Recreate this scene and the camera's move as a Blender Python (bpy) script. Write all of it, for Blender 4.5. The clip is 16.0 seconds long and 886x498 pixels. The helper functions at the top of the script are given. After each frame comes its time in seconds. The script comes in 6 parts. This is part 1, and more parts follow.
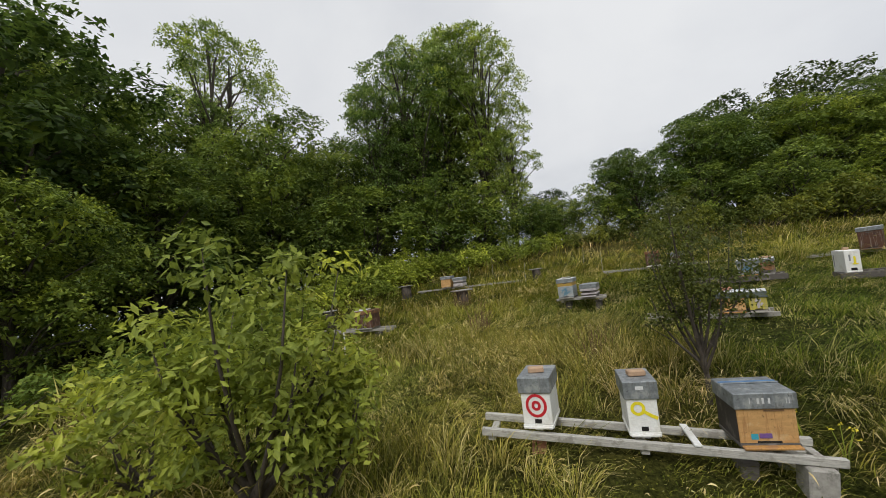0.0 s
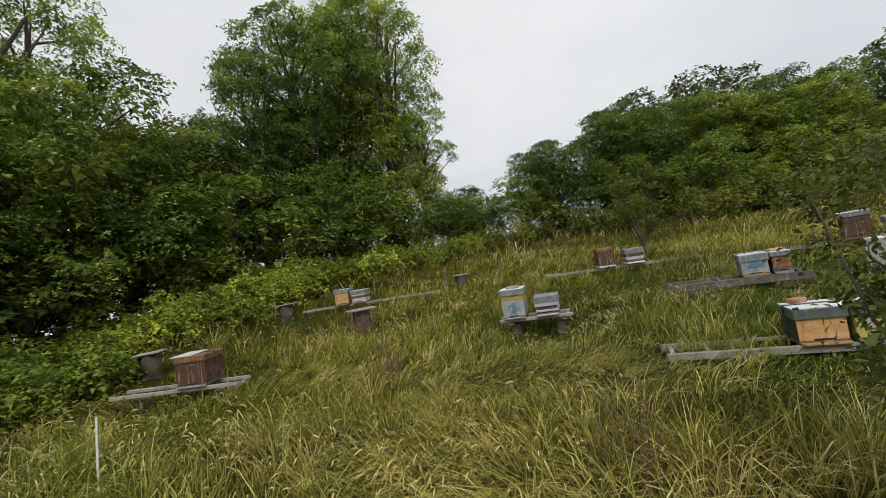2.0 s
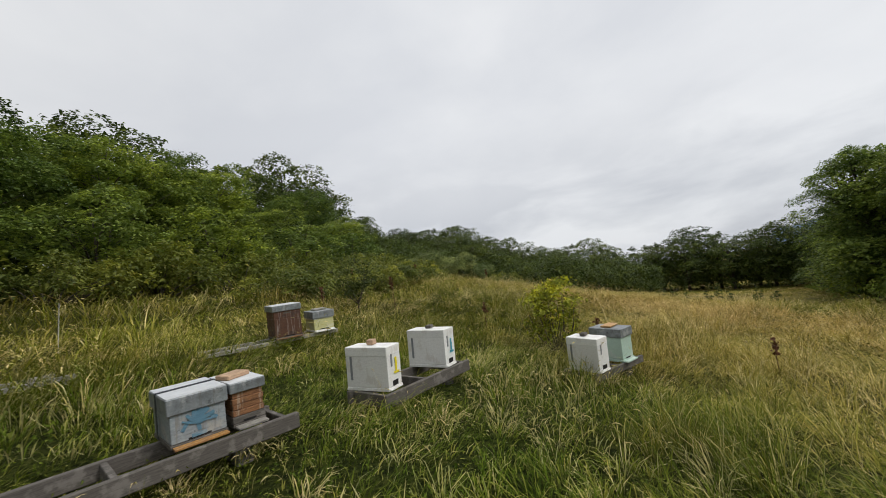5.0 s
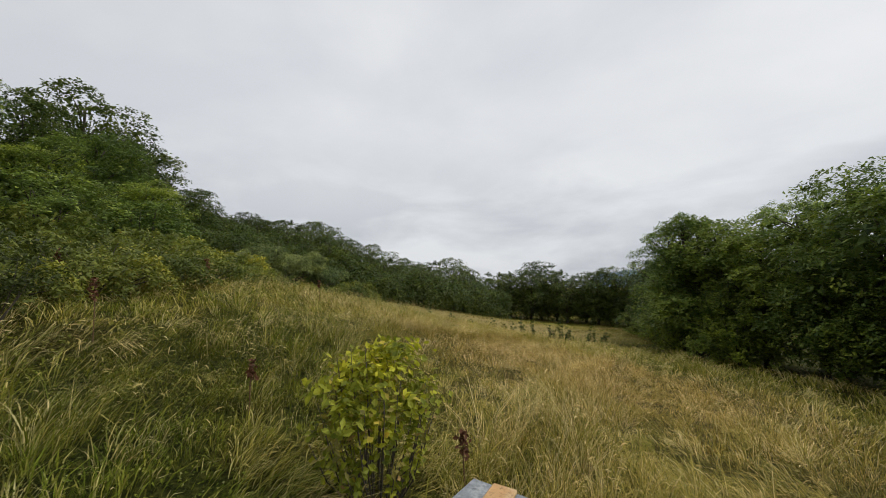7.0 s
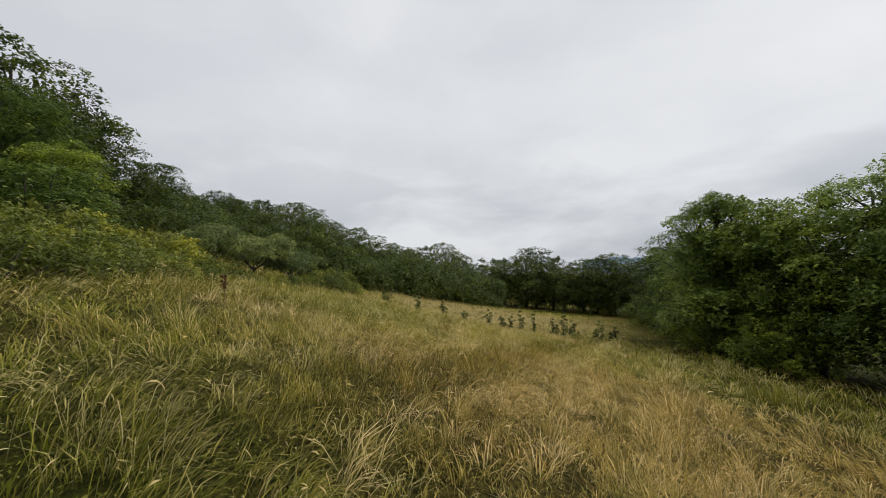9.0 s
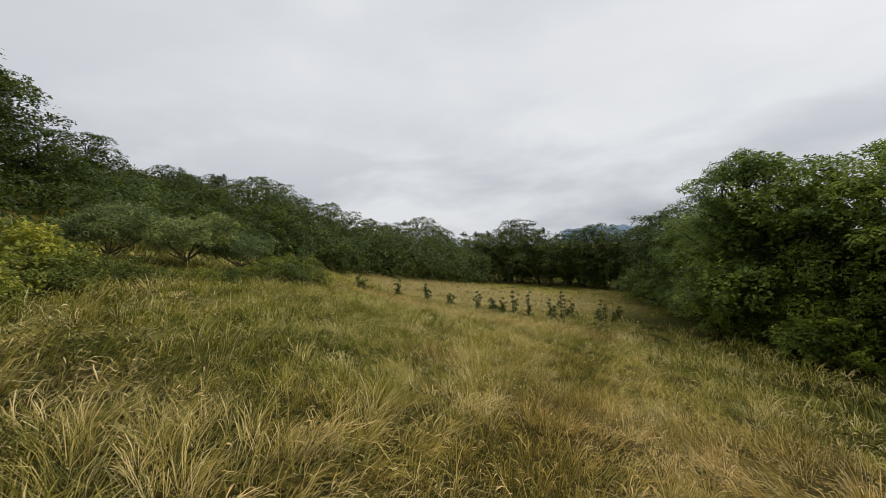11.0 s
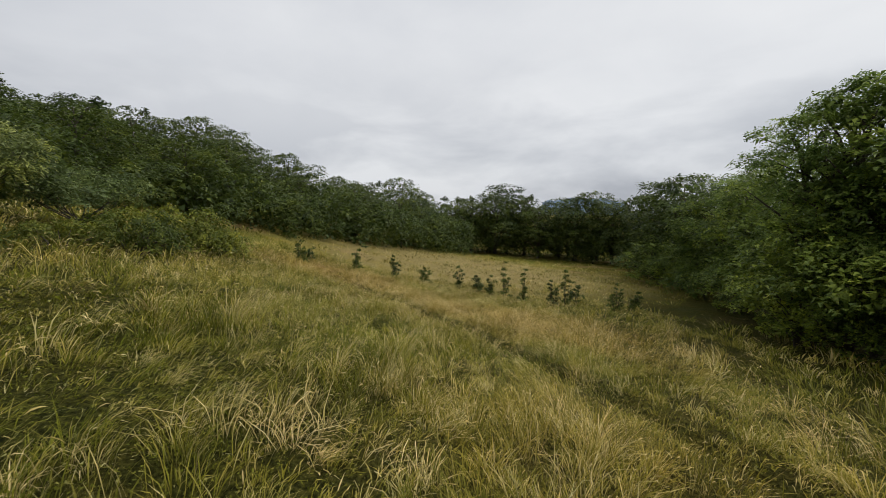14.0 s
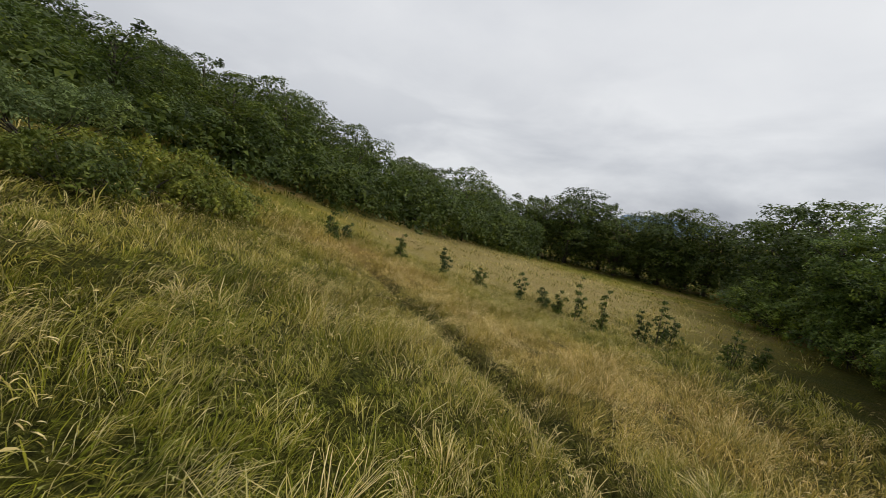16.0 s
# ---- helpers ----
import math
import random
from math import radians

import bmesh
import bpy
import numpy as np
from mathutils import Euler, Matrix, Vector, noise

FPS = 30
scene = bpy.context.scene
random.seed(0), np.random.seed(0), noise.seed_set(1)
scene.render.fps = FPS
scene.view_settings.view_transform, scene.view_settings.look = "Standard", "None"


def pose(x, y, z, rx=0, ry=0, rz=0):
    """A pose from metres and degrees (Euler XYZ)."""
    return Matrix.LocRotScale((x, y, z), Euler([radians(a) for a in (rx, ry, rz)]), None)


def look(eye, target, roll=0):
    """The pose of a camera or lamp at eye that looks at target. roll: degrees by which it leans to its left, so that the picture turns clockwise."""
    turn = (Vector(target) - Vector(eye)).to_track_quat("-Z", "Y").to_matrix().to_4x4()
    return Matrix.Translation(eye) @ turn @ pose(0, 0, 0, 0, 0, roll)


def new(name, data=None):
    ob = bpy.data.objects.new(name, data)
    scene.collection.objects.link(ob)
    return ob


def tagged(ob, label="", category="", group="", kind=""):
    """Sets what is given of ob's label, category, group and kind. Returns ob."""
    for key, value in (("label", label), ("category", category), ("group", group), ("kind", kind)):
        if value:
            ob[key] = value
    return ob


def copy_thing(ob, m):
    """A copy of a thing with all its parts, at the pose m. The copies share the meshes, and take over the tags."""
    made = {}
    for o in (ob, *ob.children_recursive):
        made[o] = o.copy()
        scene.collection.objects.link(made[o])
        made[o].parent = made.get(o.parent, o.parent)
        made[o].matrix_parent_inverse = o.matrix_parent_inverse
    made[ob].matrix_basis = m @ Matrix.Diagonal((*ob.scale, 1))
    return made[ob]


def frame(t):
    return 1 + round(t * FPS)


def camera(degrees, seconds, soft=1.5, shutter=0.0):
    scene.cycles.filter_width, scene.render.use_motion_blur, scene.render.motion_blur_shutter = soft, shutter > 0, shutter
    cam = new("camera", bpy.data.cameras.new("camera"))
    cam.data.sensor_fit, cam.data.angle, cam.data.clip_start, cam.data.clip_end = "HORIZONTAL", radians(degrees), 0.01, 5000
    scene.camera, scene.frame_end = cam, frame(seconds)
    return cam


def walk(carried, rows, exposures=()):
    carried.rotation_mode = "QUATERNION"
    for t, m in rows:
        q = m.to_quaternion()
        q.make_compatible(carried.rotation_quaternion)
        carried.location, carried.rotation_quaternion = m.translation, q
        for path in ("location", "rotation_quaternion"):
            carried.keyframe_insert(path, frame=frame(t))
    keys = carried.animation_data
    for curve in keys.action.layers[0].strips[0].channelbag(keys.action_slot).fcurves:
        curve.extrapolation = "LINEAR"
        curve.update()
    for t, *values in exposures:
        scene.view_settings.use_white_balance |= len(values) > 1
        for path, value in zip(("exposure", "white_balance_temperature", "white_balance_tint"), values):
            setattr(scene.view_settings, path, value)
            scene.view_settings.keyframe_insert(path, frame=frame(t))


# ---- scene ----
# the way of the camera: seconds, eye, target, roll
cam = camera(94.5, 16.0, soft=0.85, shutter=0.08)
PATH = [
    (0, (-0.161, -0.197, 1.623), (-0.115, 1.788, 1.856), -5.40),
    (0.5, (-0.131, 0.765, 1.711), (0.010, 2.748, 1.929), -5.40),
    (1, (-0.030, 1.650, 1.768), (0.195, 3.626, 1.980), -5.60),
    (1.5, (0.177, 2.562, 1.836), (0.486, 4.527, 2.045), -6.20),
    (2, (0.366, 3.457, 1.884), (0.839, 5.389, 2.097), -8.10),
    (2.5, (0.602, 4.284, 1.970), (1.343, 6.131, 2.169), -10.40),
    (3, (0.959, 5.076, 2.032), (2.049, 6.742, 2.213), -11.80),
    (3.5, (1.476, 5.772, 2.093), (2.937, 7.127, 2.261), -12.10),
    (4, (2.159, 6.314, 2.147), (3.927, 7.233, 2.318), -11.50),
    (4.5, (2.942, 6.640, 2.217), (4.886, 7.075, 2.389), -10.60),
    (5, (3.696, 6.721, 2.294), (5.689, 6.752, 2.458), -9.10),
    (5.2, (4.001, 6.702, 2.309), (5.990, 6.582, 2.470), -8.50),
    (7.5, (8.400, 5.300, 2.600), (10.294, 4.669, 2.721), -0.70),
    (8, (9.450, 4.970, 2.630), (11.344, 4.334, 2.716), -0.60),
    (8.5, (10.500, 4.630, 2.660), (12.395, 3.994, 2.731), -0.70),
    (9, (11.550, 4.290, 2.700), (13.443, 3.648, 2.767), -0.80),
    (11.5, (16.804, 2.653, 3.051), (18.650, 1.893, 2.940), -2.60),
    (12, (17.932, 2.120, 2.932), (19.768, 1.341, 2.778), -2.20),
    (12.5, (19.047, 1.595, 2.812), (20.872, 0.799, 2.630), -1.80),
    (13, (20.147, 1.078, 2.691), (21.965, 0.268, 2.492), -1.40),
    (13.5, (21.233, 0.569, 2.569), (23.046, -0.248, 2.358), -1.00),
    (14, (22.306, 0.069, 2.445), (24.118, -0.747, 2.219), -0.40),
    (14.5, (23.364, -0.423, 2.321), (25.182, -1.224, 2.084), 1.20),
    (15, (24.409, -0.907, 2.195), (26.246, -1.655, 1.942), 4.00),
    (15.5, (25.439, -1.383, 2.068), (27.313, -2.029, 1.807), 6.80),
    (16, (26.456, -1.851, 1.940), (28.367, -2.374, 1.673), 7.10),
]
walk(cam, [(t, look(eye, target, roll)) for t, eye, target, roll in PATH], ((0, 0.08), (2, 0.12), (3.5, 0.14), (5, 0.01), (7.5, -0.06), (16, -0.06)))

# ---- light: a bright overcast sky ----
world = bpy.data.worlds.new("overcast_sky")
scene.world = world
world.use_nodes = True
wn, wl = world.node_tree.nodes, world.node_tree.links
wn.clear()
SUN_HEIGHT, SUN_TURN = radians(47), radians(200)
sky = wn.new("ShaderNodeTexSky")
sky.sky_type, sky.sun_disc = "NISHITA", False
sky.sun_elevation, sky.sun_rotation = SUN_HEIGHT, SUN_TURN
sky_on = wn.new("ShaderNodeBackground")
sky_on.inputs["Strength"].default_value = 0.08
wl.new(sky.outputs[0], sky_on.inputs["Color"])
way = wn.new("ShaderNodeTexCoord")
flat = wn.new("ShaderNodeMapping")
flat.inputs["Scale"].default_value = (1.0, 1.0, 1.7)
wl.new(way.outputs["Generated"], flat.inputs["Vector"])
puff = wn.new("ShaderNodeTexNoise")
puff.inputs["Scale"].default_value, puff.inputs["Detail"].default_value = 1.5, 6.0
puff.inputs["Roughness"].default_value, puff.inputs["Distortion"].default_value = 0.5, 0.2
wl.new(flat.outputs[0], puff.inputs["Vector"])
deck = wn.new("ShaderNodeValToRGB")
deck.color_ramp.elements[0].position, deck.color_ramp.elements[0].color = 0.32, (0.70, 0.72, 0.76, 1)
deck.color_ramp.elements[1].position, deck.color_ramp.elements[1].color = 0.64, (0.875, 0.885, 0.90, 1)
wl.new(puff.outputs["Fac"], deck.inputs["Fac"])
# the deck greys towards the horizon
split = wn.new("ShaderNodeSeparateXYZ")
wl.new(way.outputs["Generated"], split.inputs[0])
low = wn.new("ShaderNodeValToRGB")
low.color_ramp.elements[0].position, low.color_ramp.elements[0].color = 0.02, (0.78, 0.79, 0.815, 1)
low.color_ramp.elements[1].position, low.color_ramp.elements[1].color = 0.36, (1.0, 1.0, 1.0, 1)
wl.new(split.outputs["Z"], low.inputs["Fac"])
both = wn.new("ShaderNodeMix")
both.data_type, both.blend_type = "RGBA", "MULTIPLY"
both.inputs["Factor"].default_value = 1.0
wl.new(deck.outputs["Color"], both.inputs["A"])
wl.new(low.outputs["Color"], both.inputs["B"])
# long flat bands of darker and brighter cloud low in the sky
band_map = wn.new("ShaderNodeMapping")
band_map.inputs["Scale"].default_value = (1.0, 1.0, 3.0)
wl.new(way.outputs["Generated"], band_map.inputs["Vector"])
band = wn.new("ShaderNodeTexNoise")
band.inputs["Scale"].default_value, band.inputs["Detail"].default_value, band.inputs["Distortion"].default_value = 2.6, 7.0, 0.25
wl.new(band_map.outputs[0], band.inputs["Vector"])
band_tone = wn.new("ShaderNodeValToRGB")
band_tone.color_ramp.elements[0].position, band_tone.color_ramp.elements[0].color = 0.40, (0.66, 0.68, 0.72, 1)
band_tone.color_ramp.elements[1].position, band_tone.color_ramp.elements[1].color = 0.60, (1.12, 1.12, 1.11, 1)
wl.new(band.outputs["Fac"], band_tone.inputs["Fac"])
reach = wn.new("ShaderNodeMapRange")
reach.inputs["From Min"].default_value, reach.inputs["From Max"].default_value = 0.03, 0.34
reach.inputs["To Min"].default_value, reach.inputs["To Max"].default_value = 0.9, 0.0
wl.new(split.outputs["Z"], reach.inputs["Value"])
banded = wn.new("ShaderNodeMix")
banded.data_type, banded.blend_type = "RGBA", "MULTIPLY"
wl.new(reach.outputs[0], banded.inputs["Factor"])
wl.new(both.outputs["Result"], banded.inputs["A"])
wl.new(band_tone.outputs["Color"], banded.inputs["B"])
# the cloud is thicker to the north
north = wn.new("ShaderNodeMapRange")
north.inputs["From Min"].default_value, north.inputs["From Max"].default_value = 0.1, 1.0
north.inputs["To Min"].default_value, north.inputs["To Max"].default_value = 1.0, 0.84
wl.new(split.outputs["Y"], north.inputs["Value"])
thick = wn.new("ShaderNodeVectorMath")
thick.operation = "SCALE"
wl.new(banded.outputs["Result"], thick.inputs[0])
wl.new(north.outputs[0], thick.inputs["Scale"])
cloud_on = wn.new("ShaderNodeBackground")
cloud_on.inputs["Strength"].default_value = 1.03
wl.new(thick.outputs[0], cloud_on.inputs["Color"])
cover = wn.new("ShaderNodeMixShader")
cover.inputs[0].default_value = 0.94
wl.new(sky_on.outputs[0], cover.inputs[1])
wl.new(cloud_on.outputs[0], cover.inputs[2])
wout = wn.new("ShaderNodeOutputWorld")
wl.new(cover.outputs[0], wout.inputs["Surface"])

sun = bpy.data.lights.new("sun", "SUN")
sun.energy, sun.angle, sun.color = 1.5, radians(20), (1.0, 0.97, 0.92)
sun_at = new("sun", sun)
sun_at.matrix_world = look((0, 0, 40), (40 * math.sin(SUN_TURN) * -0.93, 40 * math.cos(SUN_TURN) * -0.93, 0))


# ---- materials ----
def node_mat(name, rough=0.7, metal=0.0):
    m = bpy.data.materials.new(name)
    m.use_nodes = True
    n, l = m.node_tree.nodes, m.node_tree.links
    b = n["Principled BSDF"]
    b.inputs["Roughness"].default_value, b.inputs["Metallic"].default_value = rough, metal
    return m, n, l, b


def noise_node(n, l, vector, scale, detail=4.0, rough=0.55):
    t = n.new("ShaderNodeTexNoise")
    t.inputs["Scale"].default_value, t.inputs["Detail"].default_value = scale, detail
    t.inputs["Roughness"].default_value = rough
    l.new(vector, t.inputs["Vector"])
    return t.outputs["Fac"]


def ramp(n, l, fac, *stops):
    r = n.new("ShaderNodeValToRGB")
    e = r.color_ramp.elements
    while len(e) < len(stops):
        e.new(0.5)
    for k, (p, c) in enumerate(stops):
        e[k].position, e[k].color = p, (*c, 1)
    l.new(fac, r.inputs["Fac"])
    return r.outputs["Color"]


def mixed(n, l, a, b, fac, blend="MIX"):
    x = n.new("ShaderNodeMix")
    x.data_type, x.blend_type = "RGBA", blend
    for key, v in (("Factor", fac), ("A", a), ("B", b)):
        if hasattr(v, "links"):
            l.new(v, x.inputs[key])
        else:
            x.inputs[key].default_value = v if key == "Factor" else (*v, 1)
    return x.outputs["Result"]


def bump(n, l, b, height, strength=0.3, distance=0.01):
    k = n.new("ShaderNodeBump")
    k.inputs["Strength"].default_value, k.inputs["Distance"].default_value = strength, distance
    l.new(height, k.inputs["Height"])
    l.new(k.outputs[0], b.inputs["Normal"])


def coords(n, l, stretch=(1, 1, 1), world_space=False):
    if world_space:
        v = n.new("ShaderNodeNewGeometry").outputs["Position"]
    else:
        v = n.new("ShaderNodeTexCoord").outputs["Object"]
    m = n.new("ShaderNodeMapping")
    m.inputs["Scale"].default_value = stretch
    l.new(v, m.inputs["Vector"])
    return m.outputs[0]


def paint_mat(name, colour, worn, dirt=0.35, rough=0.55, metal=0.0, grain=(6, 6, 40), fine=1.0, drip=None):
    """Paint, metal or timber with stains at two scales and worn patches of another colour."""
    m, n, l, b = node_mat(name, rough, metal)
    v = coords(n, l)
    streak = noise_node(n, l, coords(n, l, grain), 3.0, 6)
    patch = noise_node(n, l, v, 7.0, 8, 0.65)
    speck = noise_node(n, l, v, 60.0 * fine, 3)
    dark = tuple(c * (1 - dirt) for c in colour)
    c = ramp(n, l, streak, (0.3, dark), (0.62, colour))
    c = mixed(n, l, c, worn, ramp(n, l, patch, (0.54, (0, 0, 0)), (0.62, (0.85, 0.85, 0.85))))
    if dirt >= 0.25:
        grime = noise_node(n, l, coords(n, l, tuple(0.35 * q for q in grain)), 5.0, 9, 0.72)
        c = mixed(n, l, c, tuple(0.35 * q for q in worn), ramp(n, l, grime, (0.55, (0, 0, 0)), (0.68, (0.75, 0.75, 0.75))))
    c = mixed(n, l, c, ramp(n, l, speck, (0.3, (0.88, 0.88, 0.88)), (0.6, (1, 1, 1))), 0.8, "MULTIPLY")
    if drip is not None:
        run = noise_node(n, l, coords(n, l, (26, 26, 2.2)), 1.6, 5, 0.7)
        c = mixed(n, l, c, drip, ramp(n, l, run, (0.55, (0, 0, 0)), (0.63, (0.65, 0.65, 0.65))))
        spot = noise_node(n, l, v, 22.0, 6, 0.7)
        c = mixed(n, l, c, tuple(0.3 * q for q in colour), ramp(n, l, spot, (0.60, (0, 0, 0)), (0.67, (0.8, 0.8, 0.8))))
    rnd = n.new("ShaderNodeObjectInfo").outputs["Random"]
    c = mixed(n, l, c, ramp(n, l, rnd, (0, (0.92, 0.92, 0.92)), (1, (1.06, 1.06, 1.06))), 1.0, "MULTIPLY")
    l.new(c, b.inputs["Base Color"])
    bump(n, l, b, streak, 0.25, 0.004)
    return m


def leaf_mat(name, dark, light, warm, rough=0.5, spread=1.0, spray=1.1):
    """Leaves: a tone for each leaf, a drift over the crown, a tone for each plant, some light through them."""
    m, n, l, b = node_mat(name, rough)
    isle = n.new("ShaderNodeNewGeometry").outputs["Random Per Island"]
    c = ramp(n, l, isle, (0.0, dark), (0.55, light), (0.93, light), (1.0, warm))
    drift = noise_node(n, l, coords(n, l), 0.45, 3)
    c = mixed(n, l, c, ramp(n, l, drift, (0.35, (0.72, 0.78, 0.72)), (0.65, (1.15, 1.1, 0.86))), 1.0, "MULTIPLY")
    fine = noise_node(n, l, coords(n, l), 9.0, 4, 0.6)
    c = mixed(n, l, c, ramp(n, l, fine, (0.3, (0.6, 0.62, 0.6)), (0.65, (1.12, 1.1, 1.0))), 1.0, "MULTIPLY")
    rnd = n.new("ShaderNodeObjectInfo").outputs["Random"]
    c = mixed(n, l, c, ramp(n, l, rnd, (0, (0.58, 0.66, 0.60)), (0.5, (1, 1, 0.95)), (1, (1.25, 1.18, 0.84))), spread, "MULTIPLY")
    # sprays of older and younger leaves
    cell = n.new("ShaderNodeTexVoronoi")
    cell.inputs["Scale"].default_value = spray
    l.new(coords(n, l), cell.inputs["Vector"])
    age = n.new("ShaderNodeSeparateColor")
    l.new(cell.outputs["Color"], age.inputs[0])
    c = mixed(n, l, c, ramp(n, l, age.outputs[0], (0.0, (0.6, 0.64, 0.52)), (0.5, (0.95, 0.97, 0.88)), (1.0, (1.5, 1.4, 0.95))), 1.0, "MULTIPLY")
    l.new(c, b.inputs["Base Color"])
    b.inputs["Specular IOR Level"].default_value = 0.28
    thin = n.new("ShaderNodeBsdfTranslucent")
    l.new(c, thin.inputs["Color"])
    blend = n.new("ShaderNodeMixShader")
    blend.inputs[0].default_value = 0.42
    l.new(b.outputs[0], blend.inputs[1])
    l.new(thin.outputs[0], blend.inputs[2])
    l.new(blend.outputs[0], n["Material Output"].inputs["Surface"])
    return m


GREEN, STRAW, PINK = (0.13, 0.148, 0.012), (0.40, 0.295, 0.084), (0.44, 0.285, 0.15)
PALE, LUSH = (0.28, 0.275, 0.036), (0.10, 0.135, 0.013)
RUT = (0.05, 0.075, 0.008)
# stretches of the meadow with a growth of their own: x, y, radius, colour, share
ZONES = ((4.0, 13.5, 5.5, PALE, 0.8), (10.0, 12.5, 3.5, PALE, 0.6), (0.5, 10.0, 3.2, PALE, 0.55), (5.6, 10.4, 2.4, PALE, 0.45), (29.5, -1.0, 4.0, (0.20, 0.21, 0.024), 0.5), (32.0, -5.6, 1.3, LUSH, 0.6), (35.2, -5.2, 1.3, LUSH, 0.6), (29.2, -6.0, 1.2, LUSH, 0.6), (7.4, 6.2, 3.4, LUSH, 0.8), (4.4, 5.6, 2.4, LUSH, 0.65), (3.2, 9.2, 1.8, LUSH, 0.6), (1.5, 2.6, 2.0, LUSH, 0.5), (-2.6, 8.6, 2.6, (0.15, 0.20, 0.022), 0.7), (-3.6, 6.2, 2.6, (0.17, 0.21, 0.026), 0.6),
         (8.0, 8.6, 3.4, LUSH, 0.6), (1.0, 6.6, 2.8, PALE, 0.7), (-0.7, 3.4, 2.8, PALE, 0.8), (9.6, 2.6, 2.6, STRAW, 0.5), (16.5, -1.0, 6.5, PINK, 0.85), (12.0, 3.0, 3.0, STRAW, 0.6), (20.5, 1.2, 3.0, STRAW, 0.55), (23.0, 2.6, 3.4, GREEN, 0.6), (14.0, 6.6, 3.4, GREEN, 0.6),
         (28.0, 1.4, 4.8, (0.20, 0.20, 0.028), 0.6), (24.0, -3.5, 4.0, STRAW, 0.6), (20.5, -0.6, 1.3, (0.40, 0.25, 0.12), 0.6), (23.4, 0.4, 1.0, (0.40, 0.25, 0.12), 0.5), (9.8, 5.9, 0.9, (0.36, 0.25, 0.11), 0.5), (34.0, -8.5, 6.5, PINK, 0.7), (42.0, -3.5, 4.5, PINK, 0.75), (57.0, -18.0, 19.0, (0.35, 0.27, 0.12), 0.85))
# bright tufts of fresh grass between the stands
ZONES += tuple((x, y, r, (0.095, 0.17, 0.012), 0.6) for x, y, r in ((6.7, 7.2, 1.2), (5.5, 8.1, 0.9), (8.3, 8.3, 1.2), (9.7, 6.6, 1.5), (5.0, 10.8, 1.2), (7.5, 10.4, 1.2), (8.2, 5.6, 0.9)))
ZONES += ((8.6, 10.2, 2.8, (0.21, 0.24, 0.036), 0.55), (10.8, 7.8, 2.2, (0.21, 0.24, 0.036), 0.5), (6.0, 10.6, 1.8, (0.20, 0.23, 0.034), 0.5), (4.6, 4.9, 1.5, (0.10, 0.15, 0.015), 0.6))
# the greener heart of the apiary
ZONES += ((12.6, 6.6, 2.8, (0.20, 0.205, 0.03), 0.6), (6.2, 8.2, 5.2, (0.085, 0.135, 0.014), 0.5), (3.0, 9.0, 2.0, (0.08, 0.13, 0.014), 0.45))
# paler straw and light green patches on the near slope
ZONES += ((0.3, 5.4, 3.0, (0.48, 0.41, 0.13), 0.6), (-2.2, 6.4, 2.6, (0.36, 0.42, 0.08), 0.65), (1.6, 8.0, 2.2, (0.46, 0.39, 0.12), 0.5), (-3.2, 9.4, 2.0, (0.34, 0.40, 0.08), 0.5))
# darker green growth along the worn rut
ZONES += tuple((x, -4.75 + 0.1 * (x - 29) + 0.003 * (x - 29) ** 2, 0.7, RUT, 0.45) for x in (27.4, 28.3, 29.2, 30.1, 31.0, 31.9, 32.8, 33.7, 34.6, 35.5, 36.4))


# the open slope past the stands is riper and warmer all over
ZONES = ((31.0, -3.0, 19.0, (0.27, 0.222, 0.033), 0.38),) + tuple((x, y, r, (c[0] * 1.07, c[1], c[2] * 0.72) if 13.5 < x < 50 else c, share) for x, y, r, c, share in ZONES)


def meadow_colour(n, l, deep=1.0):
    """Patches of straw, ripe pinkish grass and fresh green that drift over the meadow."""
    v = coords(n, l, world_space=True)
    broad = noise_node(n, l, v, 0.16, 4, 0.6)
    near = noise_node(n, l, v, 0.85, 5, 0.6)
    green, straw, pink = (tuple(deep * q for q in c) for c in (GREEN, STRAW, PINK))
    c = ramp(n, l, near, (0.40, green), (0.55, tuple((a + s) / 2 for a, s in zip(green, straw))), (0.76, straw))
    c = mixed(n, l, c, pink, ramp(n, l, broad, (0.52, (0, 0, 0)), (0.68, (0.6, 0.6, 0.6))))
    ragged = n.new("ShaderNodeMath")
    ragged.operation = "MULTIPLY_ADD"
    ragged.inputs[1].default_value, ragged.inputs[2].default_value = 1.6, -0.8
    l.new(near, ragged.inputs[0])
    flat = n.new("ShaderNodeVectorMath")
    flat.operation = "MULTIPLY"
    flat.inputs[1].default_value = (1, 1, 0)
    l.new(v, flat.inputs[0])
    for x, y, r, colour, share in ZONES:
        d = n.new("ShaderNodeVectorMath")
        d.operation = "DISTANCE"
        d.inputs[1].default_value = (x, y, 0)
        l.new(flat.outputs[0], d.inputs[0])
        k = n.new("ShaderNodeMath")
        k.operation = "MULTIPLY_ADD"
        k.inputs[1].default_value = 1 / r
        l.new(d.outputs["Value"], k.inputs[0])
        l.new(ragged.outputs[0], k.inputs[2])
        m = n.new("ShaderNodeMapRange")
        m.interpolation_type = "SMOOTHSTEP"
        m.inputs["From Min"].default_value, m.inputs["From Max"].default_value = 0.35, 1.15
        m.inputs["To Min"].default_value, m.inputs["To Max"].default_value = share, 0.0
        l.new(k.outputs[0], m.inputs["Value"])
        c = mixed(n, l, c, tuple(deep * q for q in colour), m.outputs[0])
    return c


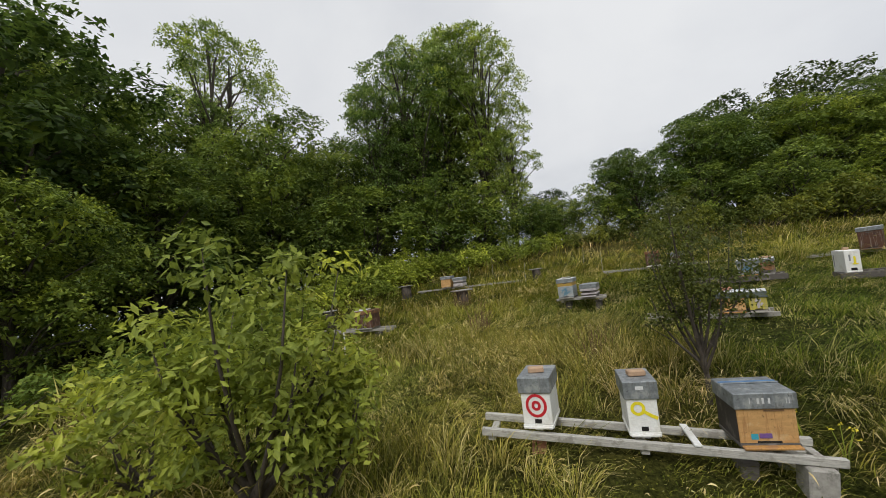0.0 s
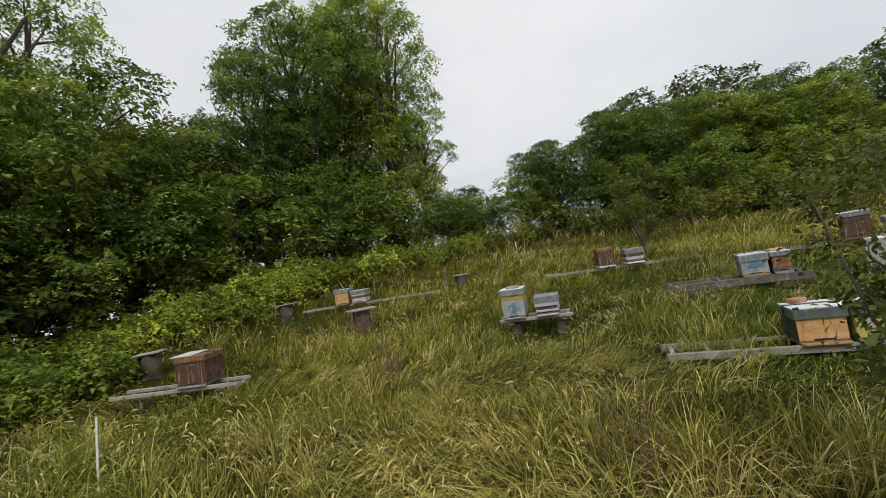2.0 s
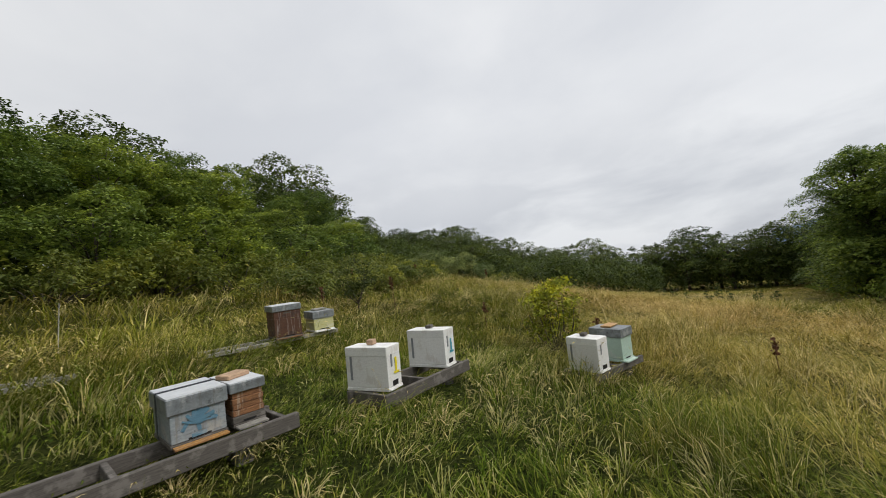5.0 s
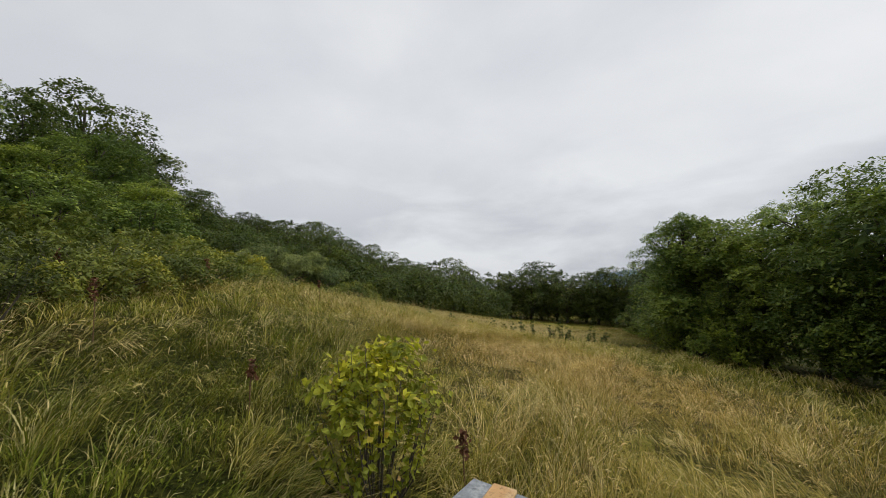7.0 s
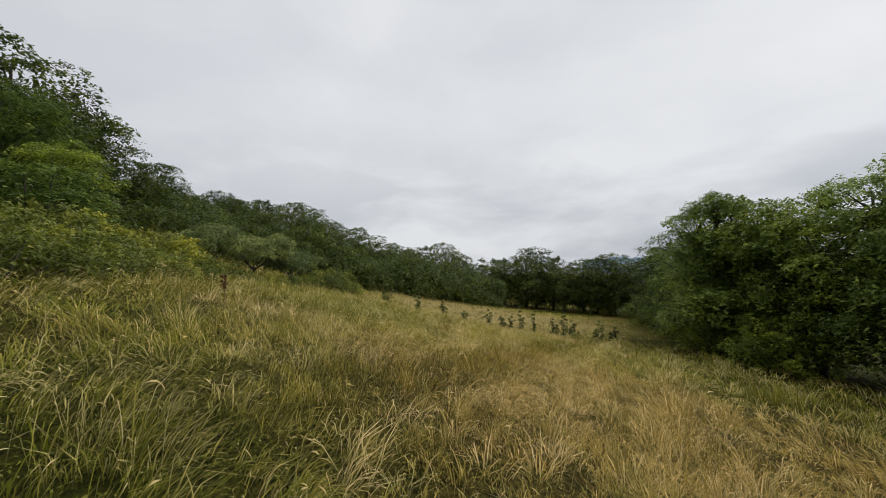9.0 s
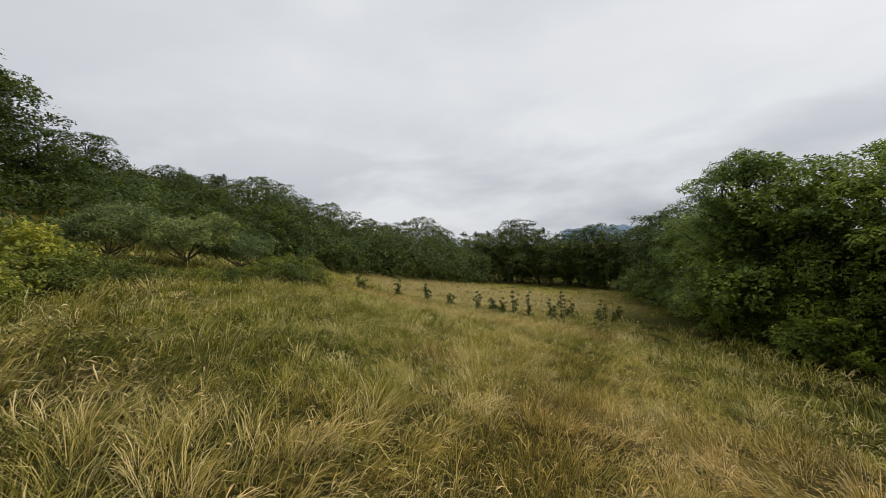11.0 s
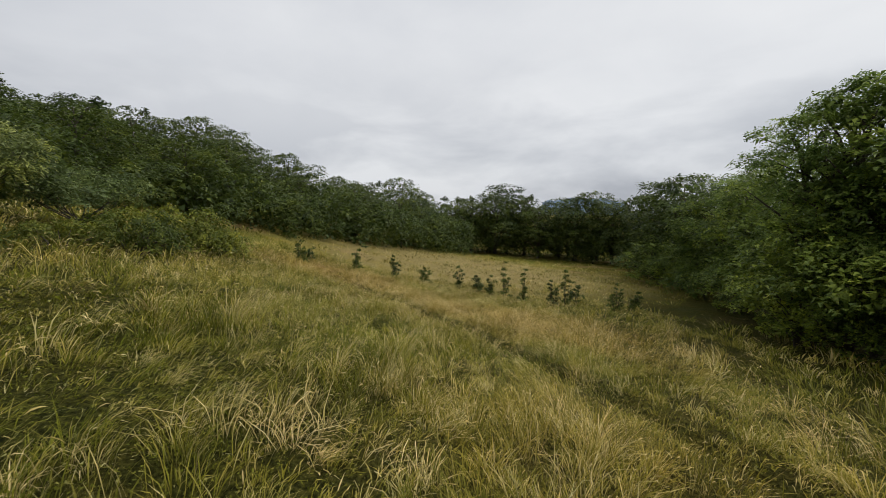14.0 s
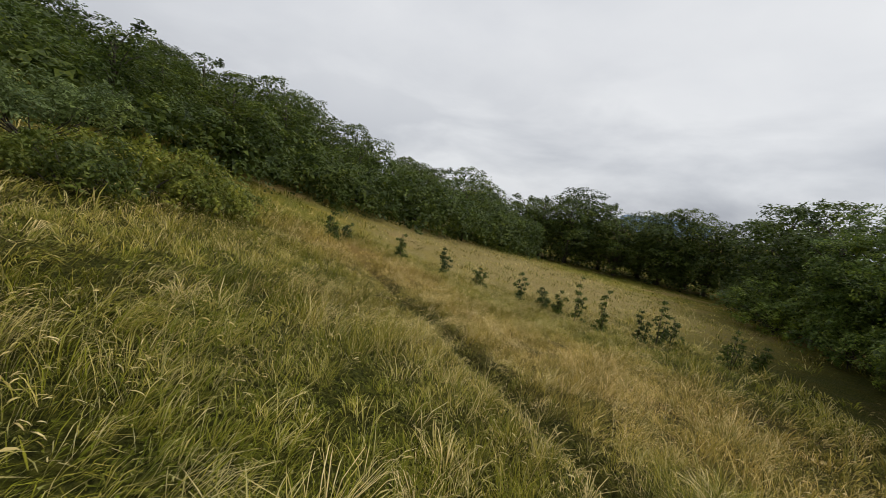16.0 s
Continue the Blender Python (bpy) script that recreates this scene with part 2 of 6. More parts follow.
def grass_mat(name, share, *tones):
    """Grass: the meadow's drift of colour, a tone for each blade, and an age for each tuft, from fresh dark green to bleached straw."""
    m, n, l, b = node_mat(name, 0.7)
    c = meadow_colour(n, l)
    isle = n.new("ShaderNodeNewGeometry").outputs["Random Per Island"]
    c = mixed(n, l, c, ramp(n, l, isle, *tones), share)
    tuft = n.new("ShaderNodeAttribute")
    tuft.attribute_name = "tuft"
    age = tuft.outputs["Fac"]
    c = mixed(n, l, c, ramp(n, l, age, (0.0, (0.46, 0.54, 0.38)), (0.3, (0.86, 0.95, 0.76)), (0.6, (1.3, 1.27, 1.06)), (1.0, (2.08, 1.93, 1.6))), 1.0, "MULTIPLY")
    c = mixed(n, l, c, (0.66, 0.55, 0.30), ramp(n, l, age, (0.78, (0, 0, 0)), (1.0, (0.6, 0.6, 0.6))))
    l.new(c, b.inputs["Base Color"])
    b.inputs["Specular IOR Level"].default_value = 0.08
    thin = n.new("ShaderNodeBsdfTranslucent")
    l.new(c, thin.inputs["Color"])
    blend = n.new("ShaderNodeMixShader")
    blend.inputs[0].default_value = 0.15
    l.new(b.outputs[0], blend.inputs[1])
    l.new(thin.outputs[0], blend.inputs[2])
    l.new(blend.outputs[0], n["Material Output"].inputs["Surface"])
    return m


def ground_mat():
    """Soil, moss and leaf litter under the grass, tinted by the growth above it, with the shade between tufts painted
    in.
    """
    m, n, l, b = node_mat("meadow_ground", 0.95)
    v = coords(n, l, world_space=True)
    fine = noise_node(n, l, v, 16.0, 8, 0.75)
    moss = noise_node(n, l, v, 3.0, 5, 0.6)
    # darkened tones put the shade deep between the tufts into the colour
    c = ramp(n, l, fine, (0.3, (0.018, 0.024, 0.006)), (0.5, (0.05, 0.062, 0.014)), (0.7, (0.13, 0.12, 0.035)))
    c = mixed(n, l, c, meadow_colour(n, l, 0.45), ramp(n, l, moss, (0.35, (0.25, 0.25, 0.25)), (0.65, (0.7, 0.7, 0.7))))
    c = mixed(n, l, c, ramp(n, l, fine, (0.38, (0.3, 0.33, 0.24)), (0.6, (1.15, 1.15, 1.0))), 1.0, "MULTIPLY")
    # the short dry sward of the far field
    x = n.new("ShaderNodeSeparateXYZ")
    l.new(v, x.inputs[0])
    far = n.new("ShaderNodeMapRange")
    far.inputs["From Min"].default_value, far.inputs["From Max"].default_value = 39.0, 47.0
    l.new(x.outputs["X"], far.inputs["Value"])
    sward = mixed(n, l, meadow_colour(n, l, 0.95), ramp(n, l, fine, (0.35, (0.72, 0.74, 0.66)), (0.65, (1.1, 1.08, 1.0))), 1.0, "MULTIPLY")
    c = mixed(n, l, c, sward, far.outputs[0])
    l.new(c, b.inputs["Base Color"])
    b.inputs["Specular IOR Level"].default_value = 0.08
    bump(n, l, b, fine, 1.0, 0.1)
    return m


def bark_mat(name, colour):
    m, n, l, b = node_mat(name, 0.9)
    streak = noise_node(n, l, coords(n, l, (9, 9, 1.6)), 2.4, 8, 0.65)
    moss = noise_node(n, l, coords(n, l), 1.6, 3)
    c = ramp(n, l, streak, (0.32, tuple(x * 0.45 for x in colour)), (0.62, colour))
    c = mixed(n, l, c, (0.07, 0.085, 0.03), ramp(n, l, moss, (0.55, (0, 0, 0)), (0.7, (0.6, 0.6, 0.6))))
    l.new(c, b.inputs["Base Color"])
    bump(n, l, b, streak, 0.7, 0.02)
    return m


GRASS = grass_mat("grass_blades", 0.45, (0.0, (0.03, 0.045, 0.004)), (0.28, (0.085, 0.125, 0.012)), (0.58, (0.175, 0.185, 0.023)), (0.86, (0.40, 0.32, 0.11)), (1.0, (0.76, 0.65, 0.39)))
HEADS = grass_mat("ripe_grass_heads", 0.6, (0.0, (0.33, 0.25, 0.12)), (0.4, (0.52, 0.42, 0.22)), (0.75, (0.58, 0.44, 0.28)), (1.0, (0.80, 0.71, 0.48)))
GROUND = ground_mat()
BARK_DARK = bark_mat("dark_bark", (0.10, 0.082, 0.065))
LEAF_ASH = leaf_mat("ash_leaves", (0.154, 0.226, 0.086), (0.348, 0.457, 0.173), (0.514, 0.569, 0.225))
LEAF_MAPLE = leaf_mat("maple_leaves", (0.112, 0.168, 0.054), (0.286, 0.371, 0.112), (0.461, 0.504, 0.155))
LEAF_OAK = leaf_mat("oak_leaves", (0.075, 0.123, 0.044), (0.215, 0.291, 0.096), (0.351, 0.408, 0.122))
# oak leaf colour dimmed: shade of the woods painted in; also used on saplings
LEAF_DIMMED = leaf_mat("dimmed_oak_leaves", (0.044, 0.072, 0.027), (0.127, 0.171, 0.057), (0.206, 0.240, 0.072))
LEAF_BRAMBLE = leaf_mat("bramble_leaves", (0.19, 0.25, 0.066), (0.47, 0.55, 0.135), (0.68, 0.68, 0.20))
LEAF_THORN = leaf_mat("thorn_leaves", (0.12, 0.15, 0.042), (0.30, 0.325, 0.09), (0.47, 0.40, 0.14))
LEAF_APPLE = leaf_mat("apple_leaves", (0.19, 0.23, 0.115), (0.40, 0.445, 0.23), (0.54, 0.55, 0.30))
LEAF_FRESH = leaf_mat("fresh_leaves", (0.21, 0.25, 0.035), (0.52, 0.53, 0.07), (0.80, 0.60, 0.15), 0.55, 0.0, 6.0)
LEAF_TIP = leaf_mat("young_leaves", (0.30, 0.26, 0.07), (0.52, 0.42, 0.14), (0.70, 0.36, 0.20), 0.55, 0.0)
LEAF_SALLOW = leaf_mat("sallow_leaves", (0.22, 0.265, 0.058), (0.52, 0.575, 0.14), (0.70, 0.67, 0.21), 0.5, 0.25)
LEAF_YOUNG_APPLE = leaf_mat("young_apple_leaves", (0.060, 0.080, 0.024), (0.152, 0.176, 0.052), (0.264, 0.256, 0.096))

WHITE = paint_mat("white_paint", (0.86, 0.86, 0.83), (0.72, 0.70, 0.65), 0.10)
POLY = paint_mat("white_polystyrene", (0.87, 0.86, 0.83), (0.72, 0.69, 0.64), 0.10, 0.7)
ZINC = paint_mat("weathered_zinc", (0.29, 0.315, 0.33), (0.42, 0.43, 0.43), 0.4, 0.5, 0.3, (5, 5, 5), 1.0, (0.16, 0.155, 0.14))
ZINC_TOP = paint_mat("pale_zinc", (0.74, 0.76, 0.78), (0.66, 0.68, 0.70), 0.08, 0.45, 0.15, (3, 3, 3), 0.3)
GREEN_TIN = paint_mat("grey_green_tin", (0.14, 0.165, 0.15), (0.22, 0.24, 0.22), 0.25, 0.5, 0.2, (5, 5, 5))
ORANGE = paint_mat("orange_wood", (0.58, 0.30, 0.085), (0.40, 0.21, 0.09), 0.35, 0.6, 0.0, (40, 6, 4))
TAN = paint_mat("tan_wood", (0.64, 0.37, 0.145), (0.66, 0.46, 0.24), 0.22, 0.6, 0.0, (2, 4, 11), 1.0, (0.36, 0.17, 0.06))
BLACK_WOOD = paint_mat("tarred_wood", (0.05, 0.042, 0.038), (0.13, 0.115, 0.10), 0.4, 0.6)
YELLOW = paint_mat("yellow_paint", (0.62, 0.53, 0.09), (0.48, 0.45, 0.22), 0.3, 0.6, 0.0, (6, 6, 20), 1.0, (0.36, 0.33, 0.2))
PALE_BLUE = paint_mat("faded_blue_paint", (0.37, 0.41, 0.43), (0.46, 0.44, 0.40), 0.28, 0.6, 0.0, (6, 6, 20), 1.0, (0.24, 0.22, 0.19))
PALE_YELLOW = paint_mat("pale_yellow_paint", (0.60, 0.58, 0.28), (0.62, 0.60, 0.46), 0.2)
BROWN = paint_mat("red_brown_wood", (0.13, 0.055, 0.028), (0.055, 0.03, 0.022), 0.45, 0.7, 0.0, (5, 5, 40), 1.0, (0.34, 0.30, 0.27))
RUST_WOOD = paint_mat("burnt_orange_wood", (0.30, 0.135, 0.055), (0.10, 0.055, 0.035), 0.45, 0.7, 0.0, (5, 5, 40), 1.0, (0.42, 0.33, 0.25))
GREY_WOOD = paint_mat("silvered_timber", (0.40, 0.38, 0.34), (0.26, 0.24, 0.21), 0.4, 0.85, 0.0, (3, 40, 40))
PALE_WOOD = paint_mat("sun_bleached_timber", (0.56, 0.54, 0.49), (0.30, 0.28, 0.24), 0.4, 0.85, 0.0, (3, 40, 40))
DARK_WOOD = paint_mat("dark_timber", (0.13, 0.115, 0.10), (0.21, 0.19, 0.17), 0.45, 0.85, 0.0, (3, 40, 40))
MINT = paint_mat("mint_paint", (0.50, 0.66, 0.56), (0.58, 0.66, 0.60), 0.12)
LILAC = paint_mat("lilac_grey_paint", (0.60, 0.55, 0.56), (0.40, 0.36, 0.35), 0.3, 0.7, 0.0, (40, 6, 6), 1.0, (0.3, 0.26, 0.25))
MUSTARD = paint_mat("mustard_wood", (0.52, 0.33, 0.07), (0.40, 0.24, 0.07), 0.3)
BRICK = paint_mat("red_brick", (0.46, 0.20, 0.125), (0.52, 0.30, 0.21), 0.35, 0.9)
BUFF_BRICK = paint_mat("buff_brick", (0.52, 0.35, 0.22), (0.48, 0.31, 0.20), 0.3, 0.9)
CONCRETE = paint_mat("mossy_concrete", (0.42, 0.40, 0.36), (0.20, 0.22, 0.13), 0.3, 0.95, 0.0, (6, 6, 6))
HOLE = paint_mat("dark_gap", (0.012, 0.011, 0.01), (0.02, 0.018, 0.015), 0.2, 0.9)
RED_MARK = paint_mat("red_marking", (0.58, 0.02, 0.03), (0.50, 0.03, 0.04), 0.1)
YELLOW_MARK = paint_mat("yellow_marking", (0.85, 0.72, 0.02), (0.80, 0.66, 0.05), 0.1)
VIOLET_MARK = paint_mat("violet_marking", (0.20, 0.10, 0.32), (0.16, 0.10, 0.28), 0.15)
CYAN_MARK = paint_mat("turquoise_marking", (0.05, 0.36, 0.48), (0.08, 0.36, 0.44), 0.15)
CHALK = paint_mat("chalk_marking", (0.75, 0.76, 0.76), (0.65, 0.66, 0.66), 0.1)
GREY_MARK = paint_mat("grey_marking", (0.24, 0.25, 0.26), (0.3, 0.3, 0.3), 0.1)
FADED_BLUE = paint_mat("faded_blue_marking", (0.13, 0.27, 0.37), (0.33, 0.40, 0.45), 0.2)
STRAP = paint_mat("black_strap", (0.03, 0.035, 0.045), (0.05, 0.055, 0.06), 0.2)
BLUE_STRAP = paint_mat("blue_strap", (0.10, 0.25, 0.50), (0.2, 0.3, 0.5), 0.2)
RUST = paint_mat("dry_dock_seed", (0.16, 0.065, 0.03), (0.10, 0.05, 0.03), 0.4, 0.95)
# the blue of distance haze is put into the hill's colour
HILL = paint_mat("hazed_far_hill", (0.16, 0.23, 0.32), (0.2, 0.27, 0.35), 0.1, 1.0)
DEAD = paint_mat("dead_stalk", (0.20, 0.12, 0.06), (0.14, 0.09, 0.05), 0.3, 0.95)


# ---- builders ----
rng = np.random.default_rng(7)


def ground_z(x, y):
    """The height of the hillside: it climbs to the north and east, with a hollow below the saplings."""
    x, y = np.clip(x, -25, 112), np.clip(y, -70, 26)
    u, v = x / 50, y / 20
    z = -0.442 + 1.28 * u + 2.742 * v - 0.524 * u * u + 2.609 * u * v + 0.557 * v * v + 0.39 * u**3
    z = z - 0.011 * u * u * v + 0.194 * u * v * v - 0.085 * v**3 + 0.11 * u * u * v * v
    z = z + 0.4 * np.exp(-((x - 26) ** 2 + (y - 2) ** 2) / 90) - 1.1 * np.exp(-((x - 44) ** 2 + (y + 10.5) ** 2) / 130)
    z = z - 0.4 * np.exp(-((x + 3) ** 2 + (y - 12) ** 2) / 30)
    # the bank under the scrub
    z = z + 0.75 * np.exp(-((x - 18) ** 2) / 40 - (y - 7) ** 2 / 30)
    # a dip below the first stand, and a level among the others
    z = z - 0.36 * np.exp(-((x - 2.9) ** 2) / 1.9 - (y - 2.7) ** 2 / 1.2) - 0.16 * np.exp(-((x - 3.2) ** 2 + (y - 9.4) ** 2) / 0.8) + 0.2 * np.exp(-((x - 5.5) ** 2) / 12 - (y - 7.2) ** 2 / 3)
    # the worn rut along the slope
    line = -4.75 + 0.1 * (x - 29) + 0.003 * (x - 29) ** 2
    rut = np.exp(-((y - line) / 0.26) ** 2) * (x > 22) * (x < 44)
    return z - 0.22 * rut


def np_mesh(name, verts, faces, mats, smooth=False, tuft=None):
    """A mesh from arrays: faces all of one size."""
    me = bpy.data.meshes.new(name)
    verts, faces = np.asarray(verts, np.float32), np.asarray(faces, np.int32)
    n, k = faces.shape
    me.vertices.add(len(verts))
    me.vertices.foreach_set("co", verts.ravel())
    me.loops.add(n * k)
    me.loops.foreach_set("vertex_index", faces.ravel())
    me.polygons.add(n)
    me.polygons.foreach_set("loop_start", np.arange(0, n * k, k, dtype=np.int32))
    me.polygons.foreach_set("use_smooth", np.full(n, smooth))
    for m in mats:
        me.materials.append(m)
    if tuft is not None:
        me.attributes.new("tuft", "FLOAT", "POINT").data.foreach_set("value", np.asarray(tuft, np.float32))
    me.update(calc_edges=True)
    return me


def thing(name, label, category, group="", m=None):
    ob = new(name)
    ob.empty_display_size = 0.1
    if m is not None:
        ob.matrix_basis = m
    return tagged(ob, label, category, group)


def part(name, bm, material, parent, label="", smooth=False):
    me = bpy.data.meshes.new(name)
    bm.to_mesh(me)
    bm.free()
    me.materials.append(material)
    if smooth:
        me.polygons.foreach_set("use_smooth", np.full(len(me.polygons), True))
    ob = new(name, me)
    ob.parent = parent
    return tagged(ob, label)


def box(bm, x0, y0, z0, x1, y1, z1, bevel=0.004, m=None):
    """Adds a box with softened edges between two corners."""
    got = bmesh.ops.create_cube(bm, size=1.0)["verts"]
    place = Matrix.Translation(((x0 + x1) / 2, (y0 + y1) / 2, (z0 + z1) / 2)) @ Matrix.Diagonal((x1 - x0, y1 - y0, z1 - z0, 1))
    bmesh.ops.transform(bm, matrix=place, verts=got)
    if bevel:
        edges = list({e for v in got for e in v.link_edges})
        got = bmesh.ops.bevel(bm, geom=edges, offset=bevel, segments=1, affect="EDGES")["verts"]
        got = [v for v in got if v.is_valid]
    if m is not None:
        bmesh.ops.transform(bm, matrix=m, verts=got)
    return bm


def one_box(*a, **k):
    return box(bmesh.new(), *a, **k)


def tube(bm, points, radii, sides=7):
    """A bent tapering tube along points."""
    rings = []
    for k, (p, r) in enumerate(zip(points, radii)):
        p = Vector(p)
        d = Vector(points[min(k + 1, len(points) - 1)]) - Vector(points[max(k - 1, 0)])
        q = d.to_track_quat("Z", "Y").to_matrix()
        rings.append([bm.verts.new(p + q @ Vector((r * math.cos(6.2832 * s / sides), r * math.sin(6.2832 * s / sides), 0))) for s in range(sides)])
    for a, b in zip(rings, rings[1:]):
        for s in range(sides):
            bm.faces.new((a[s], a[(s + 1) % sides], b[(s + 1) % sides], b[s]))
    bm.faces.new(rings[-1])
    return bm


def flat_stroke(bm, points, width, y=0.0):
    """A brush stroke in the x-z plane, standing just off y."""
    left, right = [], []
    for k, (x, z) in enumerate(points):
        ax, az = points[max(k - 1, 0)]
        bx, bz = points[min(k + 1, len(points) - 1)]
        d = math.hypot(bx - ax, bz - az) or 1
        nx, nz = -(bz - az) / d * width / 2, (bx - ax) / d * width / 2
        left.append(bm.verts.new((x + nx, y, z + nz)))
        right.append(bm.verts.new((x - nx, y, z - nz)))
    for k in range(len(points) - 1):
        bm.faces.new((left[k], right[k], right[k + 1], left[k + 1]))
    return bm


def circle(cx, cz, r, n=18, squash=1.0, turn=0.0):
    return [(cx + r * math.cos(6.2832 * k / n + turn), cz + r * squash * math.sin(6.2832 * k / n + turn)) for k in range(n + 1)]


# ---- plants ----
def leaves_at(centres, outward, length, width, g, droop=0.25):
    """Folded pointed leaves at the centres, turned partly outward and up: vertices and triangles."""
    n = len(centres)
    up = outward * 0.75 + np.array([0, 0, 0.5]) + g.normal(0, 0.38, (n, 3))
    up /= np.linalg.norm(up, axis=1)[:, None]
    along = np.cross(up, g.normal(0, 1, (n, 3)))
    along /= np.linalg.norm(along, axis=1)[:, None] + 1e-9
    along = along + np.array([0, 0, -droop])
    side = np.cross(up, along)
    side /= np.linalg.norm(side, axis=1)[:, None] + 1e-9
    ln = (length * g.uniform(0.65, 1.25, n))[:, None]
    wd = (width * g.uniform(0.7, 1.2, n))[:, None]
    base = centres - along * ln * 0.5
    tip = centres + along * ln * 0.5
    mid = centres - up * wd * 0.16
    a, b = mid + side * wd * 0.5 + up * wd * 0.3, mid - side * wd * 0.5 + up * wd * 0.3
    v = np.stack([base, a, tip, b], 1).reshape(-1, 3)
    k = np.arange(n)[:, None] * 4
    f = np.concatenate([k + np.array([[0, 1, 2]]), k + np.array([[0, 2, 3]])], 1).reshape(-1, 3)
    return v, f


def gathered(sets):
    vs, fs, base = [], [], 0
    for v, f in sets:
        vs.append(v)
        fs.append(f + base)
        base += len(v)
    return np.concatenate(vs), np.concatenate(fs)


def small_leaves(centres, outward, length, width, g):
    """Small pointed leaves of one triangle each."""
    n = len(centres)
    up = outward * 0.75 + np.array([0, 0, 0.55]) + g.normal(0, 0.4, (n, 3))
    up /= np.linalg.norm(up, axis=1)[:, None]
    along = np.cross(up, g.normal(0, 1, (n, 3)))
    along /= np.linalg.norm(along, axis=1)[:, None] + 1e-9
    side = np.cross(up, along)
    ln = (length * g.uniform(0.6, 1.3, n))[:, None]
    wd = (width * g.uniform(0.7, 1.2, n))[:, None]
    tip = centres + along * ln * 0.6 - np.array([0, 0, 0.25]) * ln
    v = np.stack([centres - along * ln * 0.4 + side * wd * 0.5, tip, centres - along * ln * 0.4 - side * wd * 0.5], 1).reshape(-1, 3)
    return v, np.arange(3 * n).reshape(-1, 3)


def spray_crown(lobes, twigs, per_twig, length, width, g, spread=0.2, inner=0.6):
    """Leaves in sprays round the ends of twigs, on uneven lobes (x, y, z, radius)."""
    spots, ways = [], []
    for x, y, z, r in lobes:
        k = max(3, int(twigs * (0.7 + 0.6 * g.random())))
        d = g.normal(0, 1, (k, 3))
        d /= np.linalg.norm(d, axis=1)[:, None]
        d[:, 2] = np.where(d[:, 2] < -0.4, -d[:, 2] * 0.5, d[:, 2])
        far = r * (inner + (1 - inner) * g.random(k) ** 0.5)[:, None] * g.uniform(0.85, 1.15, (k, 1))
        t = np.array([x, y, z]) + d * far * np.array([1, 1, 0.85])
        spots.append(np.repeat(t, per_twig, 0) + g.normal(0, spread, (k * per_twig, 3)) * np.array([1, 1, 0.6]))
        ways.append(np.repeat(d, per_twig, 0))
    return leaves_at(np.concatenate(spots), np.concatenate(ways), length, width, g)


def clump_crown(lobes, length, width, g, cover=0.7, deep=20, per=18, buds=4, bud_size=0.5, plate=0.42):
    """Foliage in tiers: each lobe carries smaller lobes, and domed plates of leaves lie over their outsides with gaps between; broader leaves fill the middle."""
    all_lobes = []
    for x, y, z, r in lobes:
        all_lobes.append((x, y, z, r))
        for _ in range(buds):
            d = g.normal(0, 1, 3)
            d /= np.linalg.norm(d)
            d[2] = abs(d[2]) * 0.9 - 0.15
            q = r * g.uniform(0.75, 1.1)
            all_lobes.append((x + d[0] * q, y + d[1] * q, z + d[2] * q * 0.85, r * bud_size * g.uniform(0.5, 1.45)))
    L = np.array(all_lobes)
    spots, ways = [], []
    for k, (x, y, z, r) in enumerate(L):
        n = max(2, int(cover * 10.0 * r * r / (0.55 * length * width) / per + g.random()))
        d = g.normal(0, 1, (n, 3))
        d /= np.linalg.norm(d, axis=1)[:, None]
        d[:, 2] = np.where(d[:, 2] < -0.45, -d[:, 2], d[:, 2])
        t = np.array([x, y, z]) + d * (r * g.uniform(0.7, 1.12, (n, 1))) * np.array([1, 1, 0.92])
        off = np.linalg.norm((t[:, None, :] - L[None, :, :3]) / np.array([1, 1, 0.92]), axis=2) / L[None, :, 3]
        off[:, k] = 9
        t, d = t[off.min(1) > 0.68], d[off.min(1) > 0.68]
        n = len(t)
        if not n:
            continue
        # a domed plate of leaves on the end of each twig, tilted outward
        up = d * 0.6 + np.array([0, 0, 0.8]) + g.normal(0, 0.2, (n, 3))
        up /= np.linalg.norm(up, axis=1)[:, None]
        e1 = np.cross(up, g.normal(0, 1, (n, 3)))
        e1 /= np.linalg.norm(e1, axis=1)[:, None]
        e2 = np.cross(up, e1)
        pr = np.repeat((plate * r ** 0.5 * g.uniform(0.5, 1.35, n))[:, None], per, 0)
        rho, a = np.sqrt(g.random((n * per, 1))), g.uniform(0, 6.2832, (n * per, 1))
        flat = np.repeat(e1, per, 0) * np.cos(a) + np.repeat(e2, per, 0) * np.sin(a)
        high = np.repeat(up, per, 0)
        spots.append(np.repeat(t, per, 0) + flat * rho * pr - high * (0.45 * rho**2 * pr) + g.normal(0, 0.3 * length, (n * per, 3)))
        ways.append(high + flat * rho * 0.5)
    sets = [small_leaves(np.concatenate(spots), np.concatenate(ways), length, width, g)]
    # shaded leaves in the heart of each clump
    heart = L[:: buds + 1]
    d = g.normal(0, 1, (len(heart), deep, 3))
    d /= np.linalg.norm(d, axis=2)[:, :, None]
    t = heart[:, None, :3] + d * heart[:, None, 3:] * g.uniform(0.2, 0.62, (len(heart), deep, 1))
    r = float(heart[:, 3].mean())
    sets.append(small_leaves(t.reshape(-1, 3), d.reshape(-1, 3), r * 0.3, r * 0.22, g))
    return gathered(sets)


